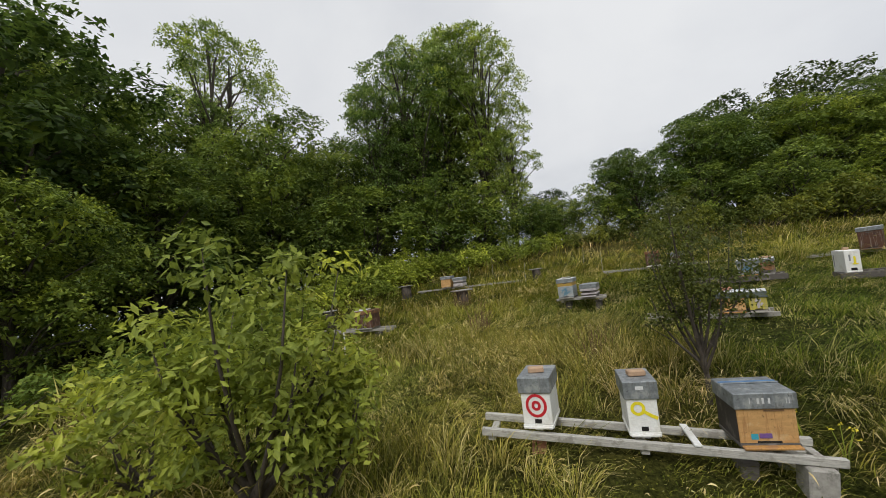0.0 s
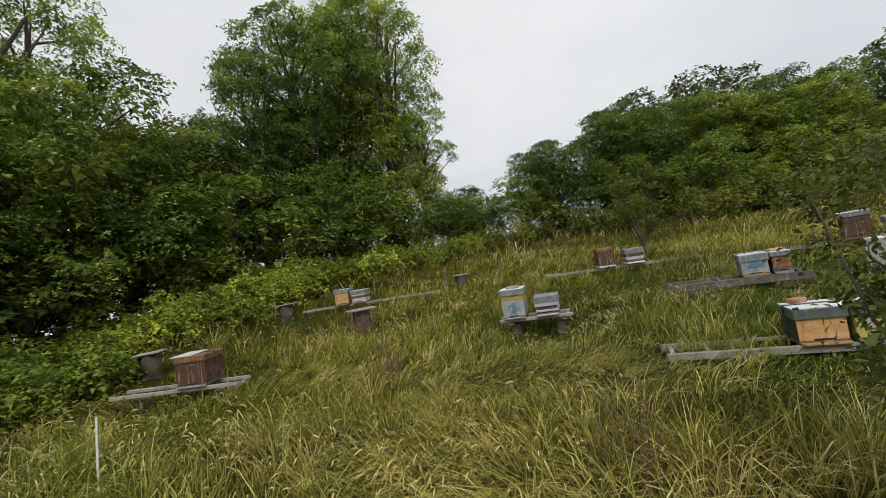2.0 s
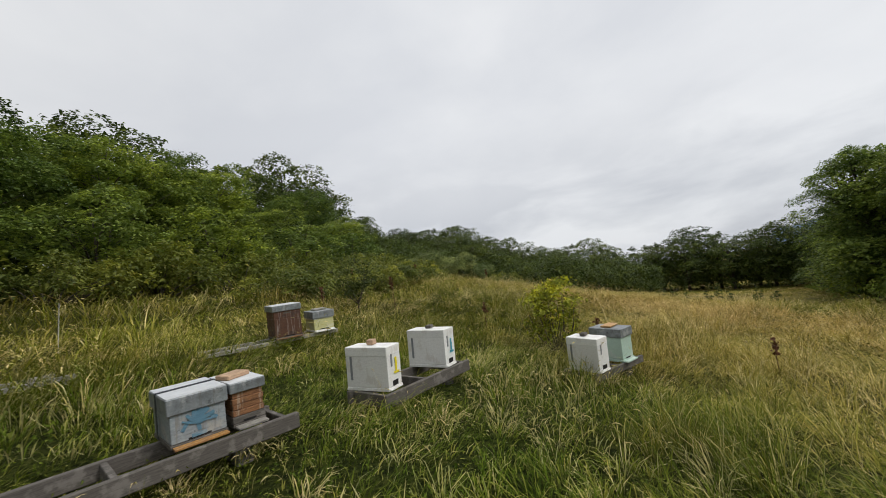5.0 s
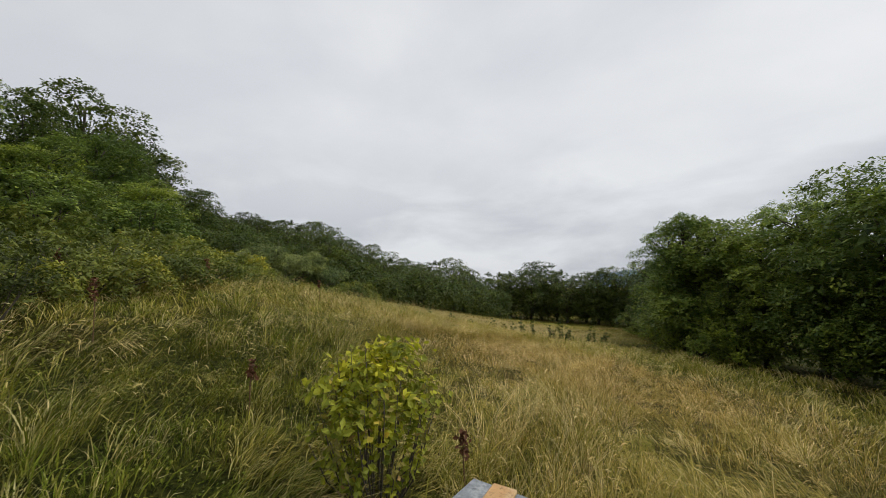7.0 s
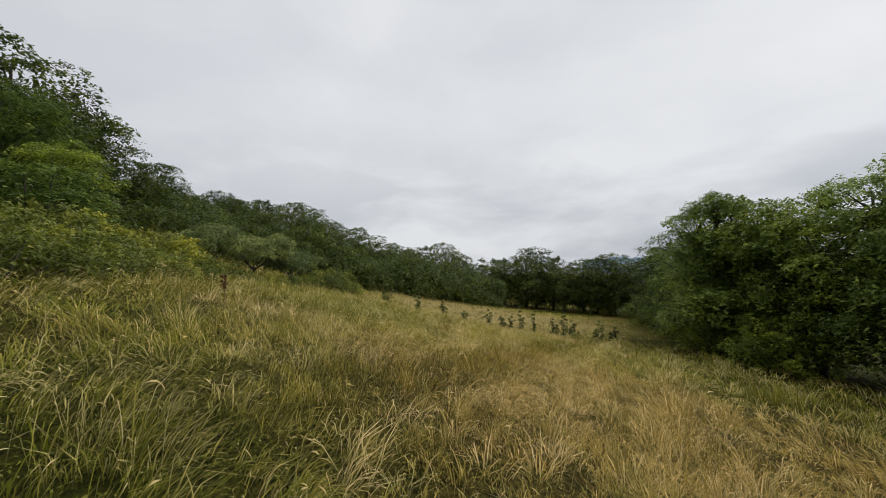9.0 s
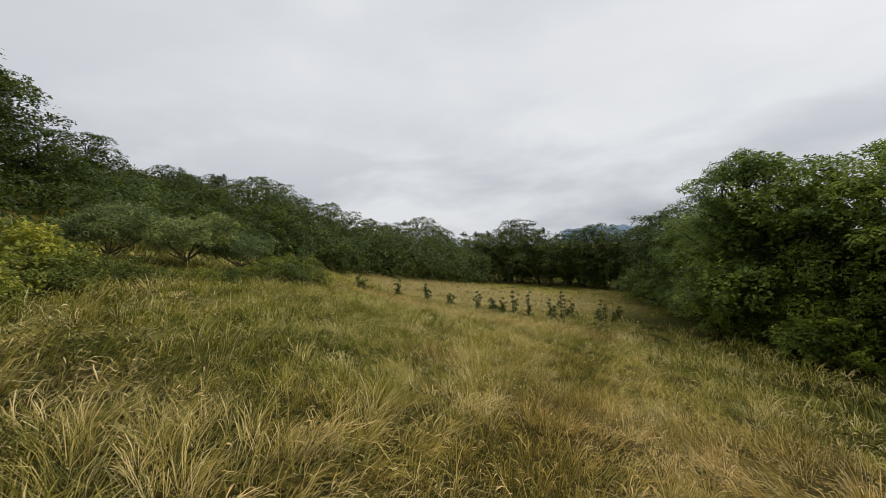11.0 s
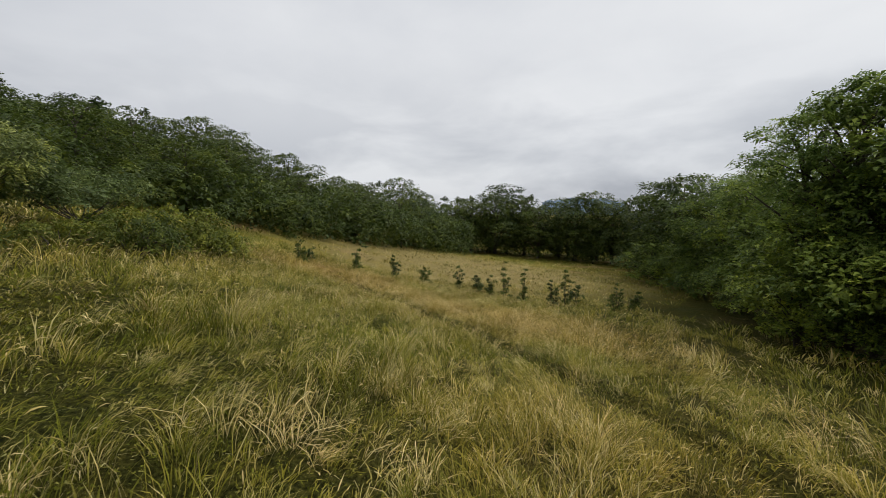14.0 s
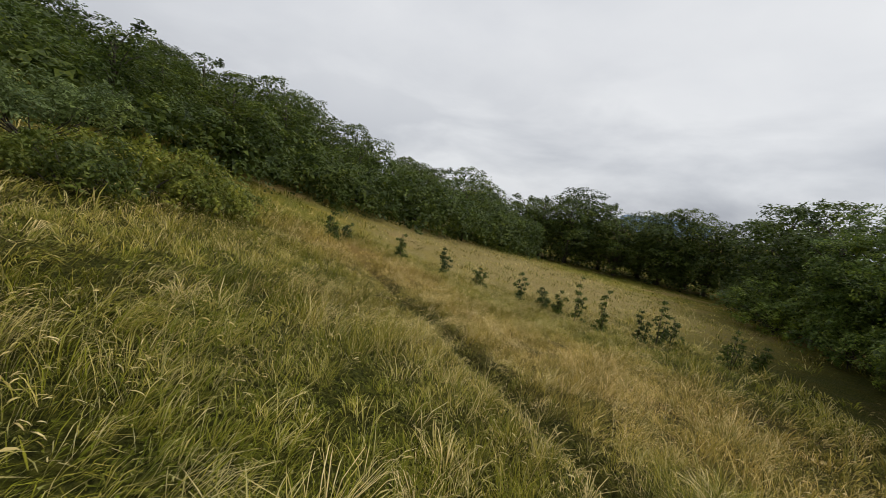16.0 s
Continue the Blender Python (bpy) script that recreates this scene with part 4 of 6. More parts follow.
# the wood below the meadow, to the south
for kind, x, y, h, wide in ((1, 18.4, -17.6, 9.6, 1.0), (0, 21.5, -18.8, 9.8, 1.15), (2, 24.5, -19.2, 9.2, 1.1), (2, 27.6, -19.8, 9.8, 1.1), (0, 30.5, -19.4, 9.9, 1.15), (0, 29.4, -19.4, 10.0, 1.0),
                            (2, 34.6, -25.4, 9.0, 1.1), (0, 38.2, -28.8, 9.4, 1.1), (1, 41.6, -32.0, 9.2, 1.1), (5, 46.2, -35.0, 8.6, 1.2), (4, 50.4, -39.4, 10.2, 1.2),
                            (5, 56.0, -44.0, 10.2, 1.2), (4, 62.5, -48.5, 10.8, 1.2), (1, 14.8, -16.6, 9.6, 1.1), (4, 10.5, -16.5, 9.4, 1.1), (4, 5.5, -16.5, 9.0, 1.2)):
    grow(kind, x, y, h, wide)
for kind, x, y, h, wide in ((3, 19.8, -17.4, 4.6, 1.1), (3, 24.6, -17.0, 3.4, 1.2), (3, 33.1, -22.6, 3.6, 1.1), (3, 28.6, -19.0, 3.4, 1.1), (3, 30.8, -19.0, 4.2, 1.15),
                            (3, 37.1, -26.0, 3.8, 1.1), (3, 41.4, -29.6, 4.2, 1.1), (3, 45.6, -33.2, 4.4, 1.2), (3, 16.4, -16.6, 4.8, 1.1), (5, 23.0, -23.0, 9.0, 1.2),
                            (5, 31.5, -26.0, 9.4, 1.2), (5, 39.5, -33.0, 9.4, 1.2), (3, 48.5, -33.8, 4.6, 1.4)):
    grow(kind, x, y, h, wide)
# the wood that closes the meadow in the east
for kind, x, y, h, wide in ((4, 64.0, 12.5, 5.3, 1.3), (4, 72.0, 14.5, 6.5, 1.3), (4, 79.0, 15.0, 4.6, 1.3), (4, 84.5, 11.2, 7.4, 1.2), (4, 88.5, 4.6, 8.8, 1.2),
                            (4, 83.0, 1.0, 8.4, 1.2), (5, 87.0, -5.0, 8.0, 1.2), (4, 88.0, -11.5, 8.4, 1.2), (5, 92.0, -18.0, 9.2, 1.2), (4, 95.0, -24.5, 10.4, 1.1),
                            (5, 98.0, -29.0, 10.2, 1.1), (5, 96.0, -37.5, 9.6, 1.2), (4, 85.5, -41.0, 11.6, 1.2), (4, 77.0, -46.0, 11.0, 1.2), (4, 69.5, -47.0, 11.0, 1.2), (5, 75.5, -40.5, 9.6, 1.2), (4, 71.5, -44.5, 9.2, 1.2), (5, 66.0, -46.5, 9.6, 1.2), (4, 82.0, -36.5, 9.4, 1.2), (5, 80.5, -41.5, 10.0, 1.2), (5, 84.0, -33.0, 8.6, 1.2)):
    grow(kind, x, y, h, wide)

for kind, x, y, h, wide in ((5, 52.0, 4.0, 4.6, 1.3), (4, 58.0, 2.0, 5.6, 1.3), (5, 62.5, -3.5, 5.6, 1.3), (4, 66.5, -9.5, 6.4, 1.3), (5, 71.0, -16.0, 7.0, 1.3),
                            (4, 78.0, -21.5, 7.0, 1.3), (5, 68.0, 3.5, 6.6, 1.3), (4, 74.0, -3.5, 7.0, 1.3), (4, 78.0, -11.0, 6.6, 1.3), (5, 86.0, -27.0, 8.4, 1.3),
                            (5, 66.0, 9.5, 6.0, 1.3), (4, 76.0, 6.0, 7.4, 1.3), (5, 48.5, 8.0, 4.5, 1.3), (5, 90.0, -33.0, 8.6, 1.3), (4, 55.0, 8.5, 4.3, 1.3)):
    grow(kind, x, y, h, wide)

# the wood fills in behind and below as one mass of leaves
g = np.random.default_rng(5)
mass = []


def belt(line, count, low, high, deep):
    """Lobes of far foliage strung along a line, deep metres back from it."""
    line = np.array(line, float)
    seg = np.hypot(*np.diff(line, axis=0).T)
    for t in g.uniform(0, seg.sum(), count):
        k = int(np.searchsorted(np.cumsum(seg), t))
        w = (t - (np.cumsum(seg)[k] - seg[k])) / seg[k]
        p = line[k] * (1 - w) + line[k + 1] * w
        d = (line[k + 1] - line[k]) / seg[k]
        b = deep * g.random()
        x, y = p[0] - d[1] * b, p[1] + d[0] * b
        h = low + (high - low) * g.random() ** 0.8
        mass.append((x, y, float(ground_z(x, y)) + h, g.uniform(1.0, 1.9)))


belt([(-22, 2), (-16, 8), (-10.5, 15), (-9, 20), (-4, 23.5), (2.6, 25)][::-1], 215, 0.3, 6.0, -6)
belt([(60, -44.4), (56, -41), (46, -32.6), (40, -27.4), (32.2, -21.2), (28.6, -18.6), (25, -17.6), (20, -16.8), (14, -16), (6, -15.5)], 150, 0.3, 4.0, 6)
belt([(14, 21.5), (22, 17.5), (30, 14), (38, 12.5)], 140, 0.2, 2.0, 9)
belt([(40, 10), (47, 3.8), (54, -1.3), (57.5, -6)], 130, 0.2, 1.9, 9)
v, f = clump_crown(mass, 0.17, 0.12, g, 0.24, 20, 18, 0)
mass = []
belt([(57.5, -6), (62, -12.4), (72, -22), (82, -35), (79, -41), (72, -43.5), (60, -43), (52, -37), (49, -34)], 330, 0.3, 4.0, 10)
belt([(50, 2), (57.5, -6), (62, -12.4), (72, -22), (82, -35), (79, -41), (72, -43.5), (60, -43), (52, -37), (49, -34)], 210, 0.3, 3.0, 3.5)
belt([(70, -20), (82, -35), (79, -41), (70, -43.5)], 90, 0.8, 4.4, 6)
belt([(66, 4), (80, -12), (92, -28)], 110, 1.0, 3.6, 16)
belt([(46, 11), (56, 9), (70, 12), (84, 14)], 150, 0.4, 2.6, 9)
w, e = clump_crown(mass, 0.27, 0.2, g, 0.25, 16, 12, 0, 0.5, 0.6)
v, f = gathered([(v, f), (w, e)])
tagged(new("far_woods", np_mesh("far_woods", v, f, [LEAF_DIMMED])), "dense green undergrowth of the woods, leaves dimmed for shade", "woods", kind="stuff")

# a hill far beyond the notch in the trees; its blue is painted haze
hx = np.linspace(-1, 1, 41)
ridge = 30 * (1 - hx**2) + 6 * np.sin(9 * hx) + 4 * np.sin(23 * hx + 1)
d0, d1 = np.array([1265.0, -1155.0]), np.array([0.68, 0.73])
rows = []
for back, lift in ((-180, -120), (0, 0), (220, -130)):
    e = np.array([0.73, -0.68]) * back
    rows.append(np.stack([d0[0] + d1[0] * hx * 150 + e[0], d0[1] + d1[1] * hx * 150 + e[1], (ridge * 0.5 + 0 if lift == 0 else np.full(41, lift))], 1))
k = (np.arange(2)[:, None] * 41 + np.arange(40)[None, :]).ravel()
tagged(new("backdrop", np_mesh("backdrop", np.concatenate(rows), np.stack([k, k + 1, k + 42, k + 41], 1), [HILL], True)), "wooded hill in the far distance, tinted blue for haze", "hill", kind="structure")

# ---- brambles and bushes at the wood edge ----
BRAMBLE = shrub_kind("bramble", "low sprawling bramble with green leaves at the wood edge", "bramble", "brambles", 1.5, 1.1, LEAF_BRAMBLE, 51, (0.10, 0.068), 17)
THORN = shrub_kind("thorn_bush", "low dense thorn bush with dull olive leaves above the meadow", "bush", "thorn bushes", 1.5, 1.1, LEAF_THORN, 52, (0.10, 0.068), 17)
first_use = {"bramble": BRAMBLE, "thorn_bush": THORN}


def shrub(x, y, s, stretch=1.0, kind=BRAMBLE):
    """A shrub of one kind on the ground: the first one is the built one, the rest are copies."""
    ob = first_use.pop(kind.name, None) or copy_thing(kind, Matrix.Identity(4))
    ob.matrix_basis = stand_on(x, y, s, rng.uniform(0, 360), 0.1, stretch)
    return ob


for x, y, s in ((-6.5, 9.5, 1.0), (-6.3, 11.6, 1.1), (-5.6, 13.6, 1.1), (-7.4, 14.5, 1.2), (-5.0, 15.8, 1.0), (-3.6, 17.2, 1.1), (-5.4, 17.8, 1.3), (-2.0, 18.6, 1.2),
                (-3.4, 19.6, 1.4), (-0.2, 19.6, 1.2), (1.4, 20.0, 1.2), (3.0, 20.6, 1.1), (4.6, 21.2, 1.0), (-1.4, 20.8, 1.4), (6.4, 22.0, 0.9), (-7.8, 6.5, 1.0), (-5.3, 8.3, 0.9), (-5.8, 10.2, 0.8), (-5.5, 12.4, 0.9)):
    shrub(x, y, s)
for x, y, s in ((8.2, 21.0, 0.9), (10.4, 20.2, 1.0), (12.6, 19.0, 1.1), (14.6, 17.8, 1.1), (16.8, 16.4, 1.2), (19.0, 14.8, 1.2), (21.2, 13.2, 1.2), (23.4, 12.0, 1.2),
                (25.8, 11.0, 1.2), (28.0, 9.4, 1.2), (18.0, 17.2, 1.4), (22.6, 14.6, 1.4), (27.0, 12.2, 1.4), (31.0, 12.0, 1.2)):
    shrub(x, y, s, 1.2, THORN)
# low scrub along the upper side of the meadow
for x, y, s in ((15.0, 10.4, 0.7), (16.6, 9.6, 0.75), (17.9, 9.0, 0.7), (19.4, 8.6, 0.75), (20.8, 8.2, 0.65), (22.0, 8.3, 0.7), (23.2, 8.0, 0.65), (24.6, 8.2, 0.7), (25.9, 8.2, 0.7), (18.6, 10.4, 1.0), (21.0, 10.0, 1.0), (23.4, 9.6, 1.0), (16.2, 11.6, 0.9)):
    shrub(x, y, s, 1.15, THORN)
# the rounded thicket beside the meadow and the bushes above it
for x, y, s, up in ((32.0, 6.0, 0.55, 1.0), (33.5, 5.4, 0.6, 1.0), (35.0, 4.4, 0.65, 1.2), (36.6, 3.4, 0.9, 1.35), (37.9, 3.0, 1.05, 1.4), (39.2, 2.3, 1.0, 1.4), (40.3, 1.7, 0.8, 1.3),
                    (28.8, 7.6, 0.7, 1.1), (27.2, 8.0, 0.8, 1.1), (30.4, 7.0, 0.5, 1.0)):
    shrub(x, y, s, up, THORN)

# ---- apple trees ----
def small_tree(name, label, x, y, height, spread, leaf, seed, arms, size, twigs, lean=0.0, group="", thick=1.0):
    """A young orchard tree: forked bare lower limbs and an uneven leafy crown."""
    g = np.random.default_rng(seed)
    top = thing(name, label, "tree", group, stand_on(x, y, 1.0, 0, 0.05))
    wood = bmesh.new()
    lobes = []
    r0 = (0.02 + 0.012 * height) * thick
    fork = height * 0.24
    tube(wood, [(0, 0, -0.05), (0.02, 0.01, fork * 0.5), (0.0, 0.0, fork)], [r0 * 1.3, r0, r0 * 0.95], 8)
    for k in range(arms):
        a = 6.2832 * k / arms + g.uniform(-0.4, 0.4)
        reach = spread * g.uniform(0.55, 1.0)
        rise = height * g.uniform(0.5, 0.95)
        d = np.array([math.cos(a), math.sin(a), 0])
        p1 = np.array([0, 0, fork * g.uniform(0.6, 1.0)])
        p2 = p1 + d * reach * 0.45 + np.array([0, 0, (rise - fork) * 0.35])
        p3 = p1 + d * reach * 0.8 + np.array([lean, 0, (rise - fork) * 0.72])
        p4 = p1 + d * reach + np.array([lean, 0, rise - fork * 0.6])
        tube(wood, [p1, p2, p3, p4], [r0 * 0.6, r0 * 0.42, r0 * 0.25, r0 * 0.1], 6)
        for q, r in ((p4, 0.26), (p3, 0.3), ((p3 + p4) / 2 + g.normal(0, 0.12, 3), 0.28), (p2 * 0.3 + p3 * 0.7 + g.normal(0, 0.14, 3), 0.24)):
            lobes.append((*q, spread * r * g.uniform(0.8, 1.3)))
        e = p2 * 0.4 + p3 * 0.6
        tube(wood, [p2, e + g.normal(0, 0.12, 3), e + g.normal(0, 0.2, 3) + np.array([0, 0, 0.2])], [r0 * 0.25, r0 * 0.15, r0 * 0.06], 5)
    lobes.append((lean, 0, height * 0.86, spread * 0.3))
    part("trunk", wood, BARK_DARK, top, smooth=True)
    if spread > 1.5:
        v, f = clump_crown([(x, y, z, 0.95 * r) for x, y, z, r in lobes if z > 0.5 * height], size[0], size[1], g, 0.5, 16, 14, 3, 0.5, 0.34)
    else:
        v, f = spray_crown(lobes, twigs, 6, size[0], size[1], g, 0.07, 0.2)
    ob = new("crown", np_mesh("crown", v, f, [leaf]))
    ob.parent = top
    return top


small_tree("apple_tree", "young apple tree with dark bare lower limbs", 2.68, 4.38, 2.15, 0.56, LEAF_YOUNG_APPLE, 61, 12, (0.044, 0.025), 27, 0.0, "apple trees", 0.72)
small_tree("apple_tree", "spreading apple tree at the top of the meadow", 38.2, 5.0, 2.0, 1.6, LEAF_APPLE, 62, 13, (0.10, 0.055), 34, 0.0, "apple trees")
small_tree("apple_tree", "spreading apple tree at the top of the meadow", 36.2, 6.9, 2.1, 1.7, LEAF_APPLE, 63, 13, (0.10, 0.055), 34, 0.0, "apple trees")
small_tree("apple_tree", "spreading apple tree at the top of the meadow", 33.6, 8.8, 1.9, 1.7, LEAF_APPLE, 68, 13, (0.10, 0.055), 34, 0.0, "apple trees")
small_tree("plum_tree", "slender young plum tree with thin upright crown", 7.8, 12.4, 2.5, 0.6, LEAF_YOUNG_APPLE, 64, 8, (0.075, 0.04), 16, 0.0, "young fruit trees", 0.5)
small_tree("plum_tree", "slender young plum tree with thin upright crown", 13.2, 9.0, 1.4, 0.4, LEAF_YOUNG_APPLE, 65, 5, (0.06, 0.035), 12, 0.0, "young fruit trees", 0.5)
small_tree("sallow_bush", "leggy sallow bush with pointed pale leaves", -1.65, 3.05, 2.15, 0.8, LEAF_SALLOW, 66, 13, (0.088, 0.040), 16, 0.0, "sallow bushes")
small_tree("sallow_bush", "low sallow bush with pointed pale leaves", -1.2, 3.2, 1.15, 0.42, LEAF_SALLOW, 69, 9, (0.09, 0.04), 10, 0.0, "sallow bushes")
small_tree("sallow_bush", "low sallow bush with pointed pale leaves", -2.9, 3.7, 1.4, 0.7, LEAF_SALLOW, 70, 9, (0.10, 0.044), 10, 0.0, "sallow bushes")


def dogwood(x, y, seed):
    """A small bush of upright shoots, broad leaves below and paler, reddish ones at the tips."""
    g = np.random.default_rng(seed)
    top = thing("dogwood_bush", "small bush of upright shoots with yellow-green leaves", "bush", "", stand_on(x, y, 1.0, 0, 0.05))
    spots, ways, tips, tip_ways = [], [], [], []
    for k in range(44):
        a, d = g.uniform(0, 6.28), 0.42 * math.sqrt(g.random())
        tall = 1.34 * (1 - 0.5 * (d / 0.42) ** 2) * g.uniform(0.72, 1.05)
        e = np.array([d * math.cos(a) * 1.15, d * math.sin(a) * 1.15, tall])
        b = np.array([e[0] * 0.25, e[1] * 0.25, 0])
        m = (b + e) / 2 + np.array([e[0] * 0.12, e[1] * 0.12, 0])
        part("shoot", tube(bmesh.new(), [b, m, e], [0.008, 0.005, 0.002], 4), BARK_DARK, top, smooth=True)
        for t in np.arange(0.5, 1.02, 0.045):
            p = (1 - t) ** 2 * b + 2 * t * (1 - t) * m + t * t * e
            for _ in range(2):
                w = g.normal(0, 1, 3) * np.array([1, 1, 0.2])
                w /= np.linalg.norm(w)
                (tips if t > 0.8 else spots).append(p + w * 0.045)
                (tip_ways if t > 0.8 else ways).append(w)
    lobes = [(0.37 * math.cos(2.4 * k) * math.sqrt(k / 24), 0.37 * math.sin(2.4 * k) * math.sqrt(k / 24), 1.14 - 0.34 * k / 24 - 0.22 * (k % 3 == 0) + g.uniform(-0.1, 0.1), g.uniform(0.10, 0.18)) for k in range(25)]
    v, f = gathered([leaves_at(np.array(spots), np.array(ways), 0.068, 0.046, g), spray_crown(lobes, 11, 6, 0.064, 0.043, g, 0.05, 0.3)])
    ob = new("foliage", np_mesh("foliage", v, f, [LEAF_FRESH]))
    ob.parent = top
    v, f = leaves_at(np.array(tips), np.array(tip_ways), 0.05, 0.032, g)
    ob = new("young_foliage", np_mesh("young_foliage", v, f, [LEAF_TIP]))
    ob.parent = top
    return top


dogwood(10.47, 5.22, 67)


def sapling(x, y, height, seed):
    """An upright young tree: a whip of a stem with leafy side shoots up its length."""
    g = np.random.default_rng(seed)
    top = thing("sapling", "young leafy sapling planted in the meadow grass", "tree", "saplings", stand_on(x, y, 1.0, g.uniform(0, 360), 0.05))
    bm = bmesh.new()
    lobes = []
    for s in range(2 if height < 1 else 3):
        a = g.uniform(0, 6.28)
        lean = np.array([math.cos(a), math.sin(a), 0]) * 0.16 * s * g.uniform(0.6, 1.2)
        h = height * (1 - 0.25 * s * g.uniform(0.5, 1.2))
        tube(bm, [lean * 0.2, lean + np.array([0, 0, h * 0.5]), lean * 1.3 + np.array([0, 0, h])], [0.016, 0.011, 0.004], 5)
        for t in np.arange(0.15, 1.0, 0.15):
            r = 0.17 * (1.15 - 0.7 * t) * g.uniform(0.5, 1.5)
            lobes.append((*(lean * 1.1 + g.normal(0, 0.09, 3) * np.array([1, 1, 0]) + np.array([0, 0, h * t])), r))
    part("trunk", bm, BARK_DARK, top, smooth=True)
    v, f = spray_crown(lobes, 8, 6, 0.11, 0.055, g, 0.05, 0.3)
    ob = new("crown", np_mesh("crown", v, f, [LEAF_DIMMED]))
    ob.parent = top
    return top


# saplings planted across the meadow
for k, (x, y, h) in enumerate(((43.9, -1.7, 0.85), (46.2, -2.5, 0.5), (46.6, -5.2, 0.9), (46.4, -7.4, 1.1), (46.5, -9.4, 0.75), (45.6, -11.6, 1.2), (45.2, -12.6, 0.85), (44.2, -13.0, 1.0),
                               (43.4, -13.5, 1.8), (42.2, -14.2, 1.6), (41.2, -15.4, 1.2), (41.0, -16.2, 1.7), (41.6, -17.6, 1.1), (39.0, -18.2, 1.3), (38.6, -19.4, 0.9))):
    sapling(x, y, h * 1.4, 80 + k)


# ---- beehives ----
def tilted(x, y, z, turn, forward=4.0, side=0.0):
    return pose(x, y, z) @ pose(0, 0, 0, 0, 0, turn) @ pose(0, 0, 0, forward, side, 0)


def stand(label, a, b, depth, wood=GREY_WOOD, rail=(0.07, 0.05), cross=(0.02, 0.5, 0.98), feet=CONCRETE, boxed=False, drop=0.35):
    """Two long timbers on cross pieces and blocks, from the left front end a to the right front end b."""
    a, b = Vector(a), Vector(b)
    d = b - a
    length = d.length
    turn = math.degrees(math.atan2(d.y, d.x))
    slope = -math.degrees(math.asin(d.z / length))
    top = thing("hive_stand", label, "stand", "hive stands", pose(a.x, a.y, a.z) @ pose(0, 0, 0, 0, 0, turn) @ pose(0, 0, 0, 0, slope, 0) @ pose(0, 0, 0, 4, 0, 0))
    h, w = rail
    part("rail", one_box(0, 0, -h, length, w, 0, 0.006), wood, top)
    part("rail", one_box(-0.03, depth - w, -h + 0.004, length - 0.05, depth, 0.004, 0.006), wood, top)
    for s in cross:
        x = s * (length - 0.07)
        if boxed:
            part("end_board", one_box(x, w + 0.002, -h, x + 0.04, depth - w - 0.002, -0.005, 0.004), wood, top)
        else:
            part("cross_piece", one_box(x, 0.03, -h - 0.05, x + 0.07, depth - 0.03, -h - 0.002, 0.005), wood, top)
    for s in (0.16, 0.76):
        for y in (0.1, depth - 0.21):
            part("block", one_box(s * length, y, -h - 0.054 - drop, s * length + 0.13, y + 0.11, -h - 0.054, 0.012), DARK_WOOD if feet is BRICK and s > 0.5 else feet, top)
    return top


